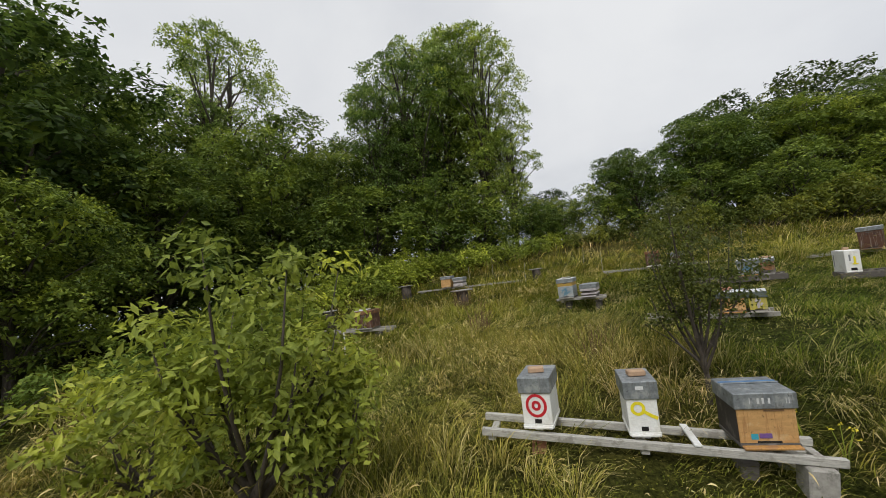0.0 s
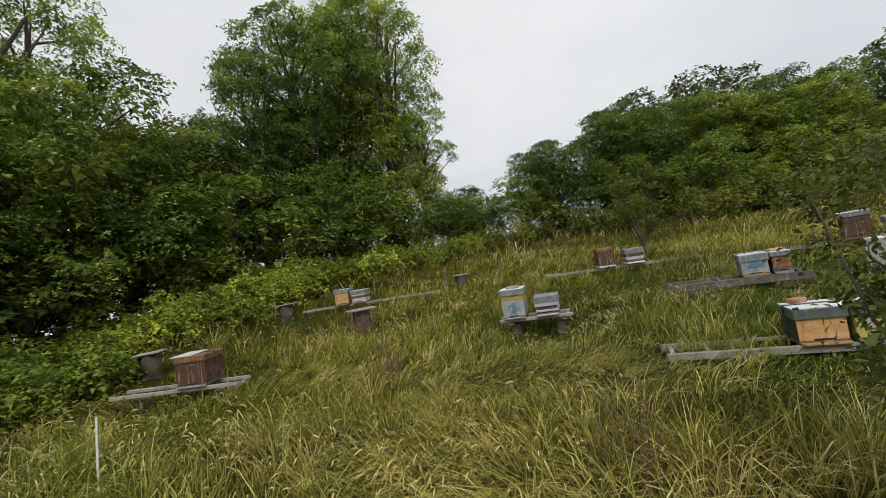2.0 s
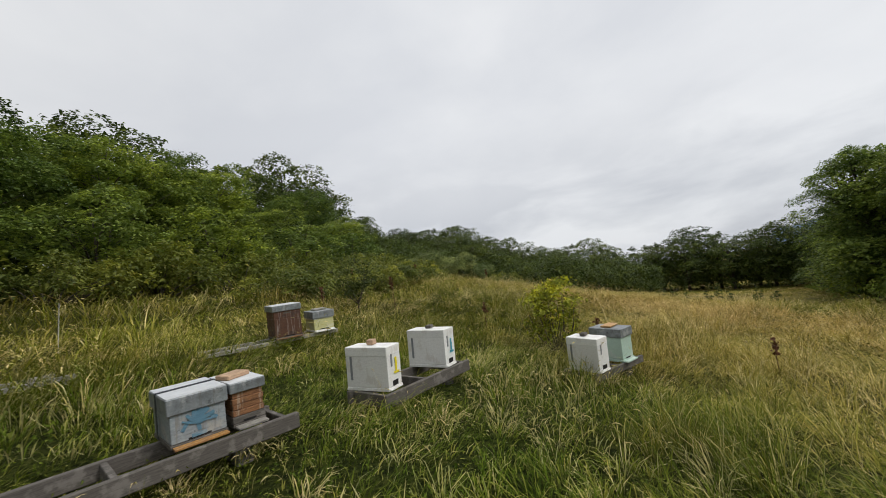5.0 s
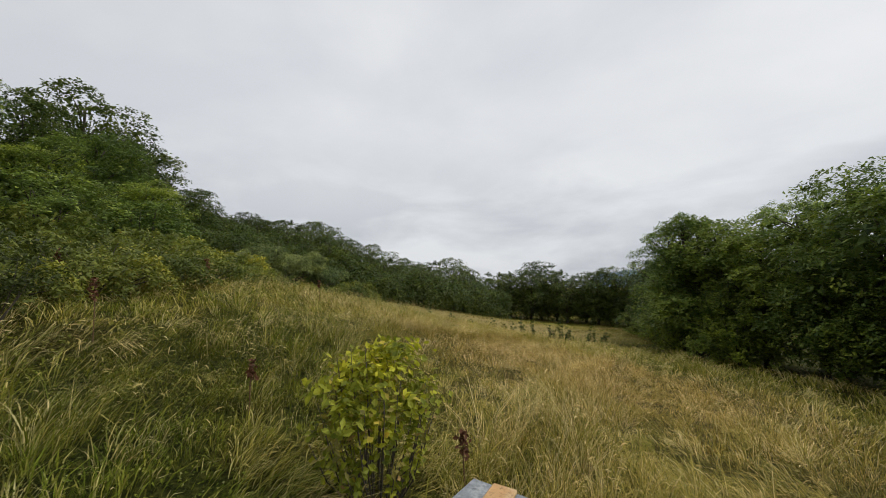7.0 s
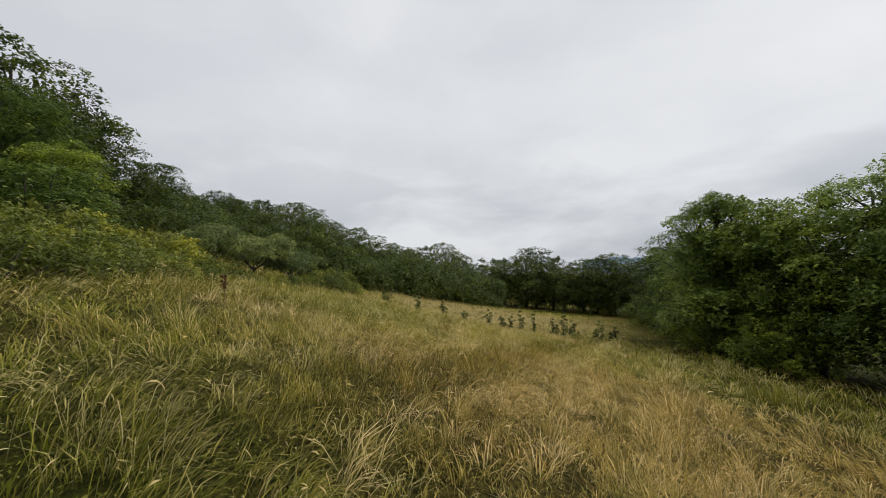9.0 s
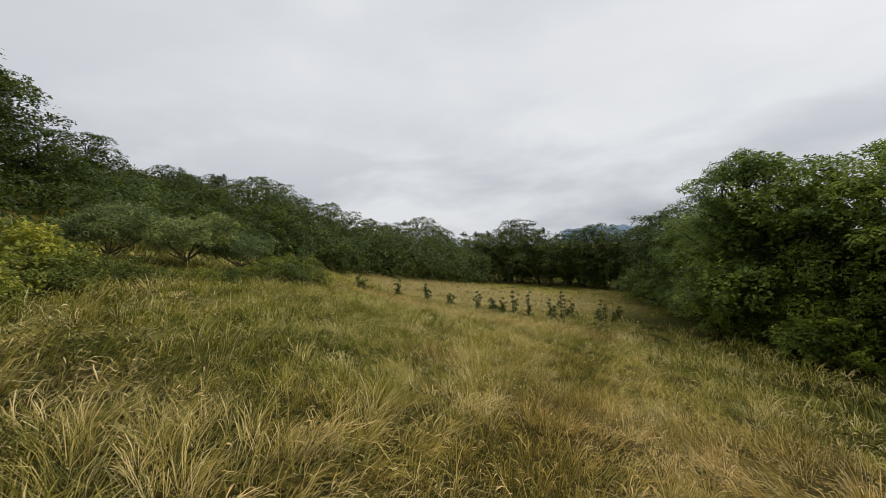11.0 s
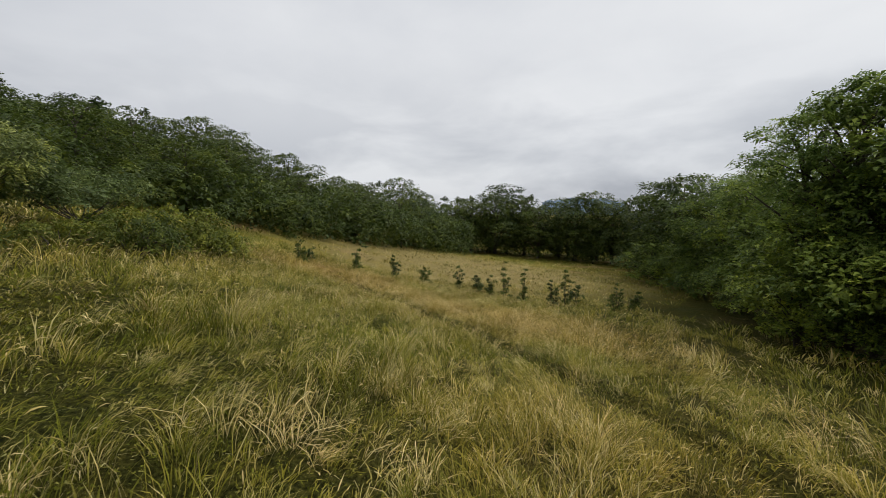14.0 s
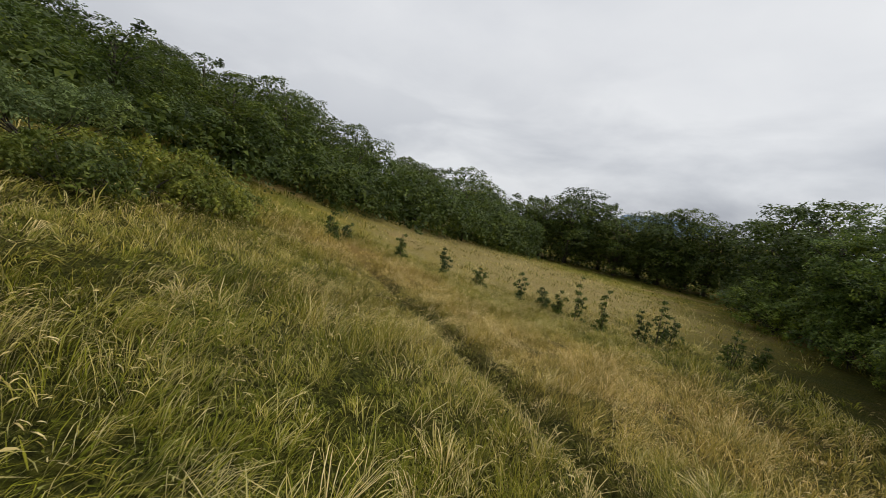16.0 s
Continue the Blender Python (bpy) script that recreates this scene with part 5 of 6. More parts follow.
def marks(kind, W, H, body):
    """Painted signs on the front of a hive."""
    y = -0.0035
    before = set(body.children)
    if kind == "target":
        for r in (0.085, 0.03):
            part("painted_ring", flat_stroke(bmesh.new(), circle(W / 2, H * 0.52, r, 20, 1.12), 0.026, y), RED_MARK, body, "red painted ring")
    elif kind == "key":
        bm = flat_stroke(bmesh.new(), circle(W * 0.36, H * 0.62, 0.048, 18), 0.026, y)
        flat_stroke(bm, [(W * 0.52, H * 0.55), (W * 0.74, H * 0.44), (W * 0.95, H * 0.36)], 0.03, y - 0.0006)
        part("painted_key", bm, YELLOW_MARK, body, "yellow painted key")
    elif kind == "plant":
        bm = bmesh.new()
        for k in range(7):
            a = 0.45 * k - 1.3
            flat_stroke(bm, [(W * 0.5, H * 0.42), (W * 0.5 + 0.05 * math.sin(a) - 0.01, H * 0.42 + 0.05 * math.cos(a)), (W * 0.5 + 0.115 * math.sin(a + 0.12), H * 0.42 + 0.10 * math.cos(a + 0.12))], 0.013 + 0.006 * (k % 3), y - 0.004 - 0.0005 * k)
        for k, pts in enumerate(([(0.5, 0.2), (0.48, 0.45), (0.5, 0.82)], [(0.5, 0.5), (0.3, 0.5), (0.2, 0.3)], [(0.5, 0.5), (0.7, 0.55), (0.82, 0.42)], [(0.5, 0.68), (0.66, 0.8)], [(0.36, 0.1), (0.62, 0.12)], [(0.5, 0.7), (0.38, 0.62)])):
            flat_stroke(bm, [(W * u, H * w) for u, w in pts], 0.026, y - 0.0005 * k)
        part("painted_sign", bm, FADED_BLUE, body, "faded blue painted sign")
    elif kind == "blot":
        g = np.random.default_rng(77)
        bm = bmesh.new()
        for k in range(26):
            a, r = g.uniform(0, 6.28), 0.075 * math.sqrt(g.random())
            u, w = W * 0.5 + 1.25 * r * math.cos(a), H * 0.5 + r * math.sin(a)
            t, q = g.uniform(0.2, 1.2), g.uniform(0.02, 0.05)
            flat_stroke(bm, [(u - q * math.cos(t), w - q * math.sin(t)), (u, w + 0.006), (u + q * math.cos(t), w + q * math.sin(t))], g.uniform(0.008, 0.022), y - 0.0003 * k)
        part("painted_sign", bm, FADED_BLUE, body, "blue painted sign")
    elif kind == "tags":
        part("number_tag", one_box(W * 0.2, y - 0.002, H * 0.10, W * 0.32, y, H * 0.24, 0.0), CYAN_MARK, body, "turquoise tag")
        part("number_tag", one_box(W * 0.34, y - 0.002, H * 0.13, W * 0.55, y, H * 0.25, 0.0), VIOLET_MARK, body, "violet tag")
        part("hand_hold", one_box(W * 0.46, y - 0.001, H * 0.80, W * 0.80, y, H * 0.84, 0.0), DEAD, body)
    elif kind == "flower":
        bm = bmesh.new()
        for k, pts in enumerate(([(0.5, 0.1), (0.52, 0.6)], [(0.35, 0.6), (0.68, 0.66)], [(0.42, 0.76), (0.6, 0.5)], [(0.6, 0.3), (0.75, 0.45)])):
            flat_stroke(bm, [(W * u, H * w) for u, w in pts], 0.03, y - 0.0005 * k)
        part("painted_sign", bm, LILAC, body, "pale grey painted sign")
    return [c for c in body.children if c not in before]


def hive(label, x, y, z, turn, W, D, boxes, roof, roof_mat, top_mat=None, sign="", board=TAN, forward=4.0, side=0.0, overhang=0.012, deep_board=0.06, strap=None, cheeks=None, name="beehive"):
    """A hive with its front left bottom corner at a place: floor, boxes, landing board, tin roof."""
    top = thing(name, label, "beehive", "beehives", tilted(x, y, z, turn, forward, side))
    part("floor_board", one_box(0.0, -0.002, 0.0, W, D, 0.03, 0.003), board if board in (WHITE, POLY, MINT) else DARK_WOOD, top)
    part("landing_board", one_box(0.01, -deep_board, 0.002, W - 0.01, -0.003, 0.02, 0.003), board, top)
    h = 0.032
    for k, (tall, m, inset) in enumerate(boxes):
        body = part("brood_box" if k == 0 else "honey_super", one_box(inset, inset, h, W - inset, D - inset, h + tall, 0.004), m, top)
        body.location = (0, 0, 0)
        if cheeks is not None:
            part("side_wall", one_box(inset - 0.004, inset + 0.012, h + 0.002, inset - 0.0005, D - inset, h + tall - 0.002, 0.0), cheeks, body, "tarred side wall")
            part("side_wall", one_box(W - inset + 0.0005, inset + 0.012, h + 0.002, W - inset + 0.004, D - inset, h + tall - 0.002, 0.0), cheeks, body, "tarred side wall")
        if k == 0:
            if sign in ("target", "key"):
                part("entrance", one_box(W * 0.40, inset - 0.003, h + 0.010, W * 0.62, inset - 0.001, h + 0.048, 0.0), HOLE, top)
                part("entrance_flap", one_box(W * 0.38, inset - 0.010, h - 0.05, W * 0.64, inset - 0.0035, h + 0.004, 0.002), m, top)
            else:
                part("entrance", one_box(W * 0.3, inset - 0.003, h + 0.004, W * 0.7, inset - 0.001, h + 0.018, 0.0), HOLE, top)
            if sign:
                for c in marks(sign, W, tall, body):
                    c.location = (0, inset - 0.0005, h)
        elif tall > 0.1:
            part("hand_hold", one_box(W * 0.36, inset - 0.003, h + tall * 0.45, W * 0.64, inset - 0.001, h + tall * 0.58, 0.0), DARK_WOOD, body)
        h += tall + 0.002
    o = overhang
    tin = part("roof", one_box(-o, -o, h - 0.045, W + o, D + o, h + roof, 0.006), roof_mat, top)
    if top_mat is not None:
        part("roof_sheet", one_box(-o + 0.006, -o + 0.006, h + roof + 0.0005, W + o - 0.006, D + o - 0.006, h + roof + 0.004, 0.0), top_mat, tin, "paler weathered roof sheet")
    if strap is not None:
        bm = box(bmesh.new(), -o - 0.005, D * 0.55, 0.03, -o - 0.001, D * 0.55 + 0.035, h + roof, 0.0)
        box(bm, -o - 0.005, D * 0.55, h + roof + 0.006, W + o + 0.005, D * 0.55 + 0.035, h + roof + 0.01, 0.0)
        part("strap", bm, strap, top, "ratchet strap round the hive")
    top["roof_at"] = h + roof + 0.005
    return top


def on_roof(h, name, label, category, u, v, turn, size, m, W=0.4, D=0.48):
    """A brick or slab lying on a hive's roof."""
    t = thing(name, label, category, "roof weights", h.matrix_basis @ pose(W * u, D * v, h["roof_at"], 0, 0, turn))
    a, b, c = size
    part("slab", one_box(-a / 2, -b / 2, 0, a / 2, b / 2, c, 0.006), m, t)
    return t


BR = (0.15, 0.095, 0.045)
# the stand that the way passes over first
first = stand("long silvered timber hive stand on concrete blocks", (0.14, 3.86, 0.36), (2.86, 3.06, 0.10), 0.42, PALE_WOOD, feet=BRICK, drop=0.3)
part("batten", one_box(1.79, -0.01, 0.003, 1.85, 0.44, 0.022, 0.003), WHITE, first, "white-painted batten")
part("footing", one_box(2.56, -0.05, -0.46, 2.76, 0.16, -0.075, 0.014), CONCRETE, first, "pale concrete footing")
part("footing", one_box(2.52, 0.30, -0.46, 2.72, 0.50, -0.075, 0.014), CONCRETE, first, "pale concrete footing")
h = hive("narrow white nucleus hive with grey lid and red target sign", 0.53, 3.80, 0.345, -24, 0.28, 0.44, [(0.33, WHITE, 0.006)], 0.10, ZINC, None, "target", WHITE, deep_board=0.03)
on_roof(h, "brick", "buff brick weighing down a hive lid", "brick", 0.5, 0.42, 12, BR, BUFF_BRICK, 0.28, 0.44)
h = hive("narrow white nucleus hive with grey lid and yellow key sign", 1.41, 3.555, 0.26, -16, 0.26, 0.42, [(0.33, WHITE, 0.006)], 0.11, ZINC, None, "key", WHITE, deep_board=0.03)
part("lid_tag", one_box(0.09, -0.0145, 0.405, 0.155, -0.0125, 0.435, 0.0), CHALK, h, "white tag with faint marks")
on_roof(h, "brick", "red brick weighing down a hive lid", "brick", 0.5, 0.42, 8, BR, BUFF_BRICK, 0.28, 0.44)
h = hive("orange-fronted wooden hive with tarred sides and grey tin roof", 2.20, 3.30, 0.175, -15, 0.43, 0.43, [(0.32, TAN, 0.006)], 0.085, ZINC, None, "tags", ORANGE, cheeks=BLACK_WOOD)
# chalked strokes on the roof's edge, and a blue line across its top
for x, w in ((0.10, 0.006), (0.155, 0.016), (0.19, 0.016), (0.235, 0.014), (0.36, 0.005), (0.38, 0.005)):
    part("chalk_bar", one_box(x, -0.0145, 0.355, x + w, -0.0125, 0.40, 0.0), CHALK, h, "chalked stroke")
part("blue_line", one_box(0.0, 0.30, h["roof_at"] - 0.004, 0.44, 0.325, h["roof_at"] - 0.001, 0.0), BLUE_STRAP, h, "blue line across the tin")
part("roof_seam", one_box(-0.01, 0.245, h["roof_at"] - 0.004, 0.44, 0.26, h["roof_at"] + 0.008, 0.003), ZINC, h)
# stand with the orange and the yellow hive
stand("long silvered timber hive stand half sunk in grass", (3.50, 7.20, 0.93), (5.02, 6.06, 0.93), 0.44, GREY_WOOD, (0.075, 0.045), (0.02, 0.2, 0.96), GREY_WOOD, True, 0.12)
h = hive("orange-fronted wooden hive with tarred sides and pale tin roof", 4.40, 6.545, 0.935, -37, 0.38, 0.385, [(0.245, TAN, 0.006)], 0.055, GREEN_TIN, ZINC_TOP, "", ORANGE, cheeks=BLACK_WOOD, strap=STRAP)
on_roof(h, "brick", "red brick weighing down a hive roof", "brick", 0.35, 0.72, 25, BR, BRICK)
h = hive("narrow yellow hive with grey painted sign and tin roof", 4.73, 6.29, 0.935, -37, 0.24, 0.385, [(0.235, YELLOW, 0.006)], 0.05, GREEN_TIN, ZINC_TOP, "flower", GREY_WOOD, deep_board=0.13)
# the pair on a short stand in the middle of the slope
stand("short weathered hive stand with a projecting board", (2.72, 9.90, 1.31), (3.72, 9.30, 1.31), 0.42, GREY_WOOD, (0.05, 0.07), (0.1, 0.9), DARK_WOOD, False, 0.3)
h = hive("faded blue hive with mustard super and blue sign", 2.78, 9.86, 1.315, -31, 0.37, 0.46, [(0.26, PALE_BLUE, 0.006), (0.125, MUSTARD, 0.006)], 0.05, ZINC, ZINC_TOP, "blot", GREY_WOOD)
on_roof(h, "slab", "pale flat stone on a hive roof", "stone", 0.5, 0.4, 20, (0.2, 0.16, 0.035), CONCRETE)
# the inset dark band stands in for shade in an open gap
h = hive("low lilac-grey hive with dark gap and tin roof", 3.24, 9.60, 1.315, -31, 0.36, 0.46, [(0.02, DARK_WOOD, 0.01), (0.03, LILAC, 0.0), (0.05, DARK_WOOD, 0.03), (0.08, LILAC, -0.008), (0.015, DARK_WOOD, 0.012)], 0.06, ZINC, None, "", LILAC, deep_board=0.1)
# stand with the faded blue hive and the burnt orange one
stand("long dark timber hive stand", (5.58, 9.38, 1.46), (7.04, 8.12, 1.46), 0.46, DARK_WOOD, (0.12, 0.045), (0.02, 0.4, 0.97), DARK_WOOD, True, 0.25)
h = hive("faded blue wooden hive with blue sign and pale tin roof", 6.50, 8.79, 1.465, -42, 0.365, 0.46, [(0.24, PALE_BLUE, 0.006)], 0.07, ZINC, ZINC_TOP, "plant", ORANGE, strap=STRAP)
h = hive("narrow burnt orange hive with weathered tin roof", 6.80, 8.52, 1.465, -42, 0.24, 0.44, [(0.05, DARK_WOOD, 0.0)] + [(0.042, RUST_WOOD, 0.004 + 0.005 * (k % 2)) for k in range(5)], 0.03, ZINC, ZINC_TOP, "", GREY_WOOD, deep_board=0.08)
on_roof(h, "slab", "buff slab on a hive roof", "stone", 0.4, 0.5, 20, (0.2, 0.15, 0.035), BUFF_BRICK, 0.24, 0.44)


def poly(label, x, y, z, turn, sign, side, long=0.49):
    """A white polystyrene nucleus box with lid rim, round entrance gate and feet."""
    h = hive(label, x, y, z, turn, 0.235, long, [(0.34, POLY, 0.0012)], 0.045, POLY, None, "", POLY, deep_board=0.015, side=side, overhang=0.0008)
    bm = box(bmesh.new(), 0.07, -0.006, 0.05, 0.16, -0.001, 0.085, 0.0)
    part("entrance_gate", bm, HOLE, h, "dark entrance gap")
    part("side_slot", one_box(-0.0045, long - 0.08, 0.10, -0.001, long - 0.055, 0.33, 0.0), GREY_MARK, h, "grey side slot")
    part("front_slot", one_box(0.06, -0.004, 0.22, 0.085, -0.001, 0.34, 0.0), GREY_MARK, h, "grey front slot")
    if sign is not None:
        bm = flat_stroke(bmesh.new(), [(0.14, 0.30), (0.145, 0.24), (0.14, 0.17)], 0.034, -0.006)
        flat_stroke(bm, [(0.10, 0.16), (0.19, 0.155)], 0.022, -0.0066)
        part("painted_sign", bm, sign, h, "small painted sign")
    return h


stand("long dark timber box stand for white nucleus hives", (7.50, 7.50, 1.36), (8.62, 6.70, 1.36), 0.52, DARK_WOOD, (0.12, 0.045), (0.01, 0.45, 0.98), DARK_WOOD, True, 0.25)
h = poly("white polystyrene nucleus hive with yellow sign", 7.62, 7.49, 1.365, -24, YELLOW_MARK, 0)
on_roof(h, "stone", "small buff stone on a white hive lid", "stone", 0.5, 0.5, 10, (0.09, 0.07, 0.05), BUFF_BRICK, 0.25, 0.5)
h = poly("white polystyrene nucleus hive with blue sign", 8.31, 6.96, 1.365, -27, CYAN_MARK, 0)
on_roof(h, "stone", "small dark stone on a white hive lid", "stone", 0.5, 0.5, 10, (0.1, 0.07, 0.035), DARK_WOOD, 0.25, 0.5)
stand("dark timber box stand at the edge of the apiary", (8.80, 5.20, 0.90), (9.46, 4.34, 0.90), 0.5, DARK_WOOD, (0.09, 0.045), (0.01, 0.5, 0.97), DARK_WOOD, True, 0.25)
h = poly("white polystyrene nucleus hive with grey smudges", 8.83, 5.15, 0.905, -50, None, 0, 0.44)
on_roof(h, "stone", "small dark stone on a white hive lid", "stone", 0.5, 0.5, 10, (0.1, 0.07, 0.04), DARK_WOOD, 0.25, 0.5)
h = hive("mint green hive with grey roof and two wooden slabs", 9.18, 4.72, 0.905, -50, 0.28, 0.44, [(0.33, MINT, 0.005)], 0.07, ZINC, None, "", MINT)
on_roof(h, "plank", "short pale plank on a hive roof", "plank", 0.5, 0.5, 5, (0.24, 0.14, 0.025), TAN, 0.3, 0.46)
# upper stand with the tall brown hive
stand("low timber hive stand under the thicket", (9.70, 10.55, 1.80), (11.00, 8.90, 1.80), 0.44, GREY_WOOD, (0.06, 0.05), (0.03, 0.5, 0.97), DARK_WOOD, False, 0.25)
h = hive("tall red-brown hive of two boxes with grey tin roof", 10.32, 9.72, 1.805, -52, 0.44, 0.48, [(0.30, BROWN, 0.006), (0.16, BROWN, 0.004)], 0.05, ZINC, ZINC_TOP, "", RUST_WOOD)
h = hive("low pale green and yellow hive with grey roof", 10.72, 9.22, 1.805, -52, 0.36, 0.44, [(0.18, PALE_YELLOW, 0.006), (0.06, WHITE, 0.006)], 0.075, ZINC, None, "", WHITE)
on_roof(h, "slab", "pale flat stone on a hive roof", "stone", 0.5, 0.5, 5, (0.22, 0.16, 0.03), CONCRETE, 0.36, 0.44)
# long stand on the upper slope
stand("very long low silvered timber hive stand", (5.15, 12.75, 1.95), (8.45, 11.25, 1.93), 0.42, GREY_WOOD, (0.06, 0.05), (0.02, 0.35, 0.65, 0.98), DARK_WOOD, False, 0.3)
h = hive("tall brown hive of stacked shallow boxes", 6.28, 12.22, 1.955, -25, 0.38, 0.44, [(0.13, BROWN, 0.006), (0.13, BROWN, 0.004), (0.13, BROWN, 0.006)], 0.035, RUST_WOOD, None, "", WHITE, overhang=0.006)
h = hive("low dark hive with pale bands and grey roof", 6.86, 11.95, 1.955, -25, 0.40, 0.44, [(0.06, DARK_WOOD, 0.01), (0.06, LILAC, 0.004), (0.07, BROWN, 0.008), (0.06, LILAC, 0.004)], 0.06, ZINC, None, "", WHITE, deep_board=0.09)
# brown hive by the brambles
stand("long low silvered timber stand by the brambles", (-3.6, 11.45, 0.96), (-1.45, 10.70, 0.96), 0.42, GREY_WOOD, (0.06, 0.05), (0.05, 0.5, 0.95), DARK_WOOD, False, 0.3)
h = hive("red-brown hive with orange lid and strap", -2.45, 11.05, 0.97, -19, 0.52, 0.48, [(0.22, BROWN, 0.006), (0.18, BROWN, 0.006)], 0.05, RUST_WOOD, None, "", GREY_WOOD, overhang=0.008, strap=STRAP)
on_roof(h, "sheet", "curled pale tin sheet on a hive lid", "tin sheet", 0.2, 0.5, 4, (0.34, 0.5, 0.012), ZINC_TOP, 0.5, 0.48)
# far stand with the small orange hive
stand("long low timber stand at the foot of the wood", (-0.95, 15.9, 1.93), (2.9, 14.4, 1.97), 0.42, GREY_WOOD, (0.05, 0.05), (0.03, 0.5, 0.97), DARK_WOOD, False, 0.3)
h = hive("small orange hive with grey lid", 0.0, 15.45, 1.95, -22, 0.40, 0.44, [(0.34, TAN, 0.006)], 0.06, ZINC, ZINC_TOP, "", GREY_WOOD)
h = hive("small pale grey hive with dark bands", 0.45, 15.25, 1.95, -22, 0.40, 0.44, [(0.10, LILAC, 0.006), (0.06, DARK_WOOD, 0.01), (0.10, LILAC, 0.006)], 0.05, ZINC, ZINC_TOP, "", GREY_WOOD)


def log_hive(label, x, y, turn, r=0.17, tall=0.5, slab=(0.5, 0.42)):
    """A hollowed log with bark ridges, an entrance slit and a flat cover."""
    top = thing("log_hive", label, "beehive", "log hives", pose(x, y, float(ground_z(x, y)) - 0.02, 3, -3, turn))
    bm = bmesh.new()
    tube(bm, [(0, 0, 0), (0.005, 0.0, tall * 0.4), (0.0, 0.01, tall)], [r * 1.08, r * 0.97, r], 14)
    for i, v in enumerate(bm.verts):
        s = 1 + 0.05 * math.sin(i * 2.3) + 0.03 * math.sin(i * 5.1)
        v.co.x *= s
        v.co.y *= s
    part("log", bm, BARK_DARK, top, "dark hollowed log", True)
    part("entrance", one_box(-0.05, -r * 1.1, tall * 0.3, 0.05, -r * 0.98, tall * 0.33, 0.0), HOLE, top)
    part("cover", one_box(-slab[0] / 2, -slab[1] / 2, tall + 0.001, slab[0] / 2, slab[1] / 2, tall + 0.03, 0.005), GREY_WOOD, top, "flat weathered cover board")
    return top


log_hive("dark log hive with flat board cover among dry stalks", 0.62, 12.85, 10, 0.19, 0.48, (0.62, 0.5))
log_hive("dark log hive with flat board cover by the brambles", -1.35, 15.9, -10, 0.20, 0.46, (0.5, 0.44))
log_hive("small dark log hive with thin cover on the open slope", 3.5, 14.7, 5, 0.15, 0.34, (0.42, 0.3))
log_hive("dark log hive with cover half hidden by brambles", -3.75, 13.4, 0, 0.2, 0.5, (0.5, 0.44))


# ---- stakes, dead stalks, dock ----
def stake(label, x, y, tall, lean, m=PALE_WOOD, r=0.0055):
    top = thing("stake", label, "stake", "stakes", pose(x, y, float(ground_z(x, y)) - 0.1, lean, lean * 0.6, 0))
    part("rod", tube(bmesh.new(), [(0, 0, 0), (0, 0, tall * 0.5), (0.01, 0, tall + 0.1)], [r, r, r * 0.9], 6), m, top)
    return top


stake("thin white stake standing in the grass by the brambles", -2.1, 8.2, 0.75, -4, WHITE, 0.010)
for x, y, tall, lean in ((-3.6, 8.4, 0.5, 3), (3.0, 14.4, 0.7, 2), (2.2, 16.8, 0.8, 1), (5.6, 15.6, 0.7, 2), (1.2, 16.6, 0.6, -2), (9.6, 12.6, 0.8, 3), (5.4, 13.4, 0.7, 0)):
    stake("thin pale stake standing in the grass", x, y, tall, lean)


def dock(x, y, tall, seed):
    """A dead dock stalk with a rust-brown clotted seed head."""
    g = np.random.default_rng(seed)
    top = thing("dock_plant", "dry rust-brown dock stalk with seed head", "plant", "dock plants", pose(x, y, float(ground_z(x, y)) - 0.02, g.uniform(-4, 4), g.uniform(-4, 4), g.uniform(0, 360)))
    part("stalk", tube(bmesh.new(), [(0, 0, 0), (0.01, 0, tall * 0.6), (0.0, 0.0, tall)], [0.008, 0.006, 0.003], 5), DEAD, top)
    n = 60
    p = np.stack([g.normal(0, 0.022, n), g.normal(0, 0.022, n), tall * g.uniform(0.66, 1.02, n)], 1)
    d = g.normal(0, 1, (n, 3))
    v, f = leaves_at(p, d / np.linalg.norm(d, axis=1)[:, None], 0.05, 0.035, g)
    ob = new("seed_head", np_mesh("seed_head", v, f, [RUST]))
    ob.parent = top
    return top


for k, (x, y, tall) in enumerate(((10.48, 4.53, 0.6), (11.75, 6.25, 0.55), (9.3, 2.7, 0.6), (13.4, 8.2, 0.8), (15.6, 9.6, 0.8), (12.6, 9.6, 0.7), (19.0, 5.5, 0.6), (18.0, 8.0, 0.7))):
    dock(x, y, tall, 300 + k)


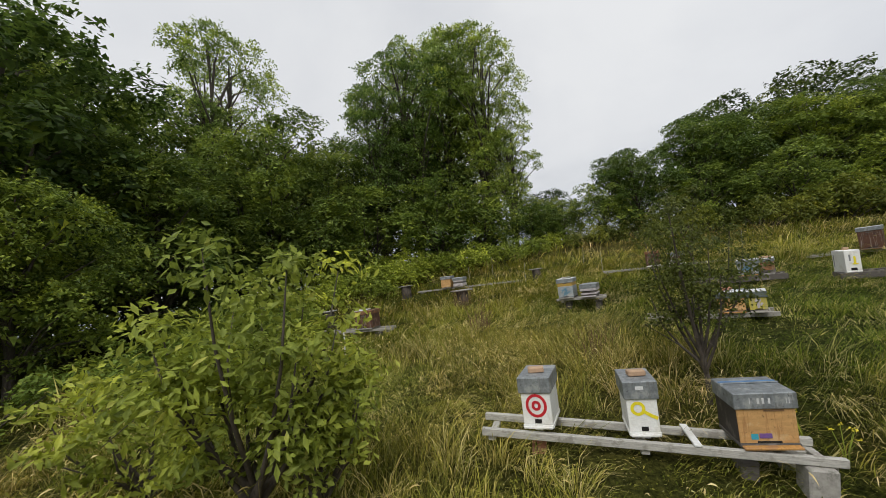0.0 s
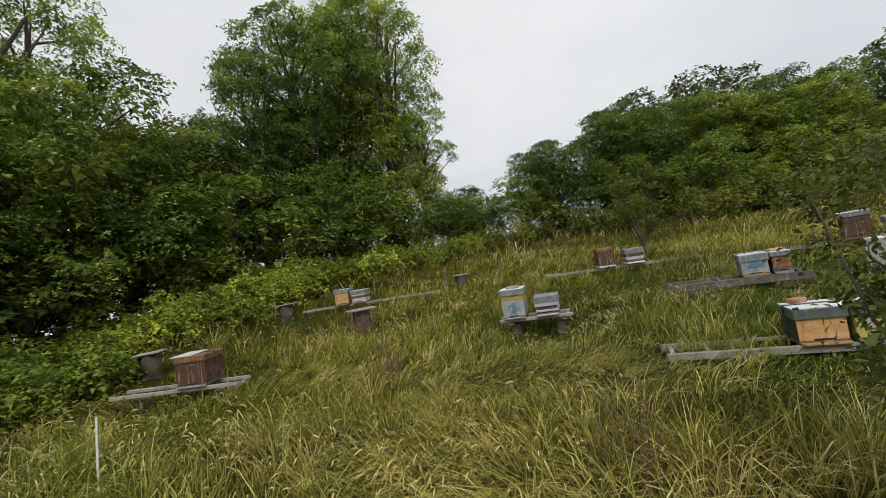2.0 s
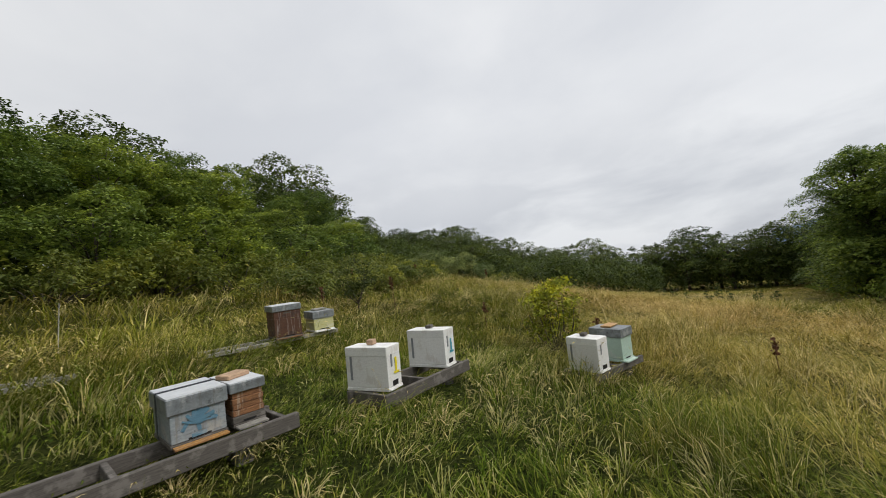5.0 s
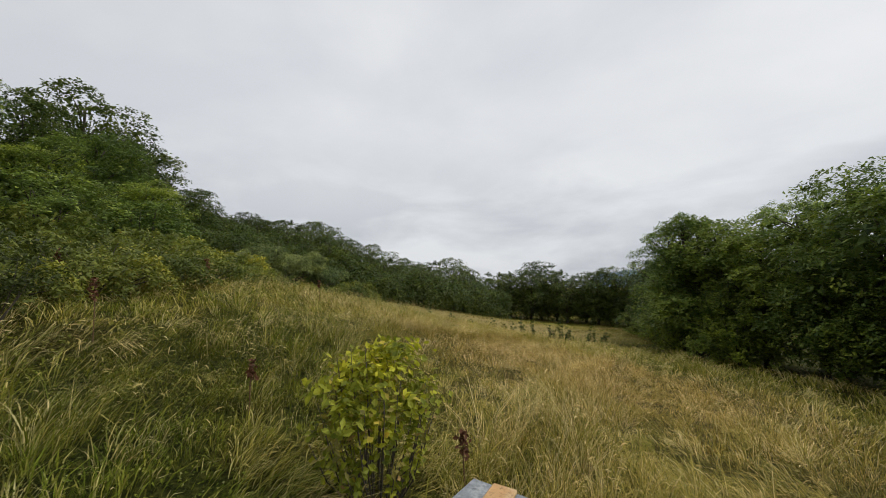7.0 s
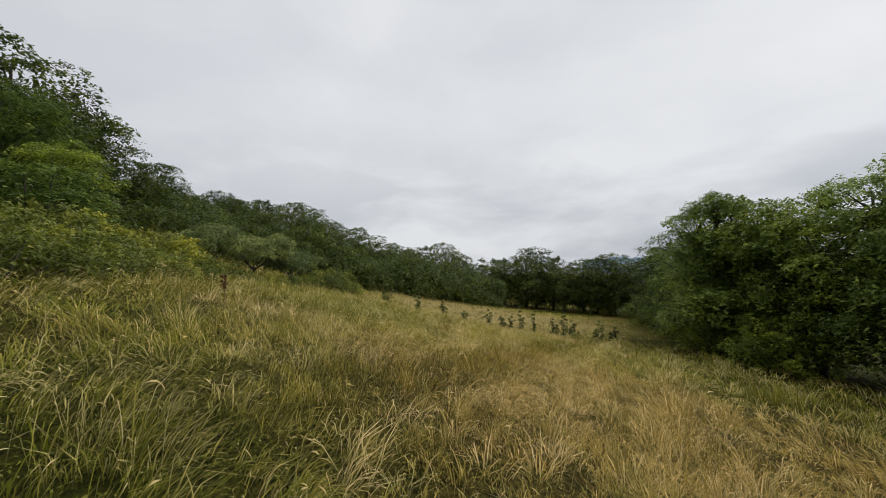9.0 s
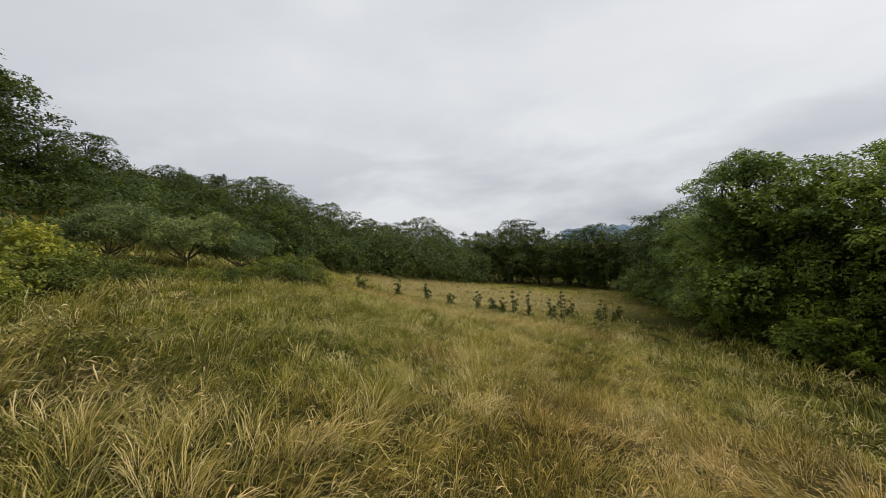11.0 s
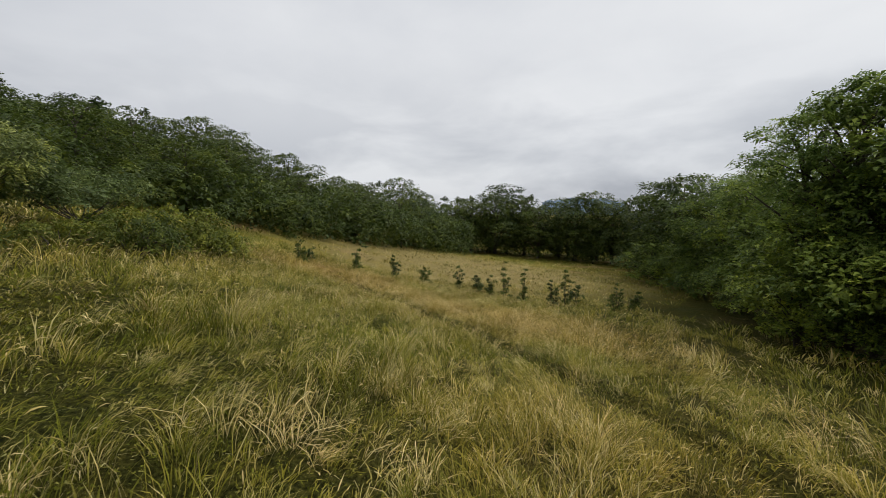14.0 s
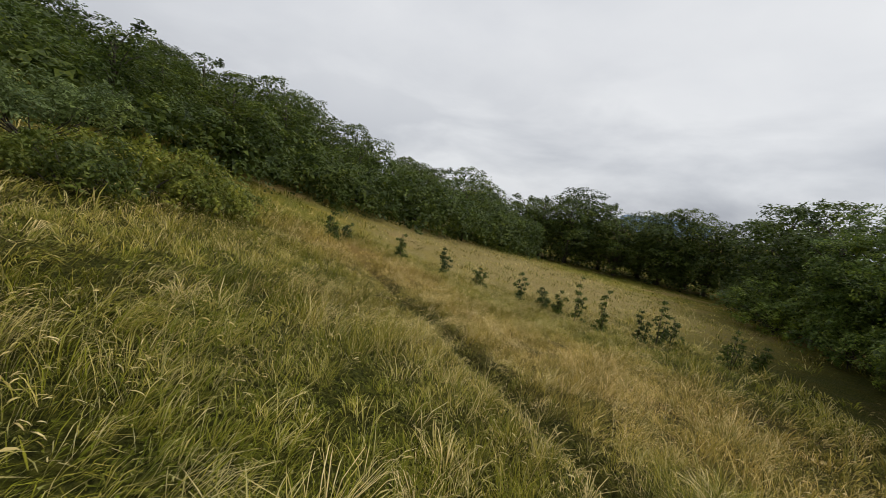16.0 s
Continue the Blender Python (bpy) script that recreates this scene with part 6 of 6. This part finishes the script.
def dead_clump(x, y, tall, seed):
    g = np.random.default_rng(seed)
    top = thing("dead_clump", "clump of dry brown upright stalks", "plant", "dry stalks", stand_on(x, y))
    bm = bmesh.new()
    for k in range(46):
        a, d = g.uniform(0, 6.28), 0.24 * math.sqrt(g.random())
        h = tall * g.uniform(0.5, 1.1)
        b = (d * math.cos(a), d * math.sin(a))
        tube(bm, [(b[0], b[1], 0), (b[0] * 1.3, b[1] * 1.3, h * 0.6), (b[0] * 1.9 + g.normal(0, 0.04), b[1] * 1.9 + g.normal(0, 0.04), h)], [0.005, 0.004, 0.002], 3)
    tagged(part("dry_tuft", bm, DEAD, top), kind="stuff")
    return top


dead_clump(0.75, 9.4, 0.75, 400)
dead_clump(0.55, 12.1, 0.8, 401)
dead_clump(2.1, 6.0, 0.55, 402)


# ---- ragwort ----
def ragwort(x, y, tall, seed):
    """A weed with a few flat heads of small yellow flowers."""
    g = np.random.default_rng(seed)
    top = thing("ragwort", "yellow-flowered ragwort in the long grass", "plant", "ragwort plants", stand_on(x, y, 1.0, 0, 0.02))
    bm = bmesh.new()
    heads = []
    for k in range(5):
        a = g.uniform(0, 6.28)
        e = (0.14 * math.cos(a) * g.uniform(0.3, 1), 0.14 * math.sin(a) * g.uniform(0.3, 1), tall * g.uniform(0.8, 1.05))
        tube(bm, [(0, 0, 0), (e[0] * 0.3, e[1] * 0.3, tall * 0.5), e], [0.005, 0.004, 0.002], 4)
        heads.append(e)
    part("stem", bm, LEAF_BRAMBLE, top)
    for e in heads:
        p = np.array(e) + g.normal(0, 0.016, (9, 3)) * np.array([1, 1, 0.3])
        v, f = leaves_at(p, np.tile((0, 0, 1.0), (9, 1)), 0.018, 0.016, g)
        ob = new("flower_head", np_mesh("flower_head", v, f, [YELLOW_MARK]))
        ob.parent = top
    return top


for k, (x, y, tall) in enumerate(((2.95, 3.55, 0.4), (3.1, 3.35, 0.36))):
    ragwort(x, y, tall, 500 + k)

# the grass goes on down the slope behind the start
n = 22000
x, y = rng.uniform(-9, 10, n), rng.uniform(-13, 0.8, n)
keep = ((x < 6) & (y < 0.6)) | ((x < 9) & (y < -3))
x, y = x[keep], y[keep]
v, f, ages, _ = blades(x, y, rng.uniform(0, 6.2832, len(x)), rng.uniform(0.5, 1.5, len(x)), np.clip(rng.normal(0.5, 0.27, len(x)), 0, 1), 0.5, 0.018, 1.1, False)
tagged(new("slope_grass", np_mesh("slope_grass", v, f, [GRASS], tuft=ages)), "long uncut grass on the lower slope", "grass", kind="stuff")
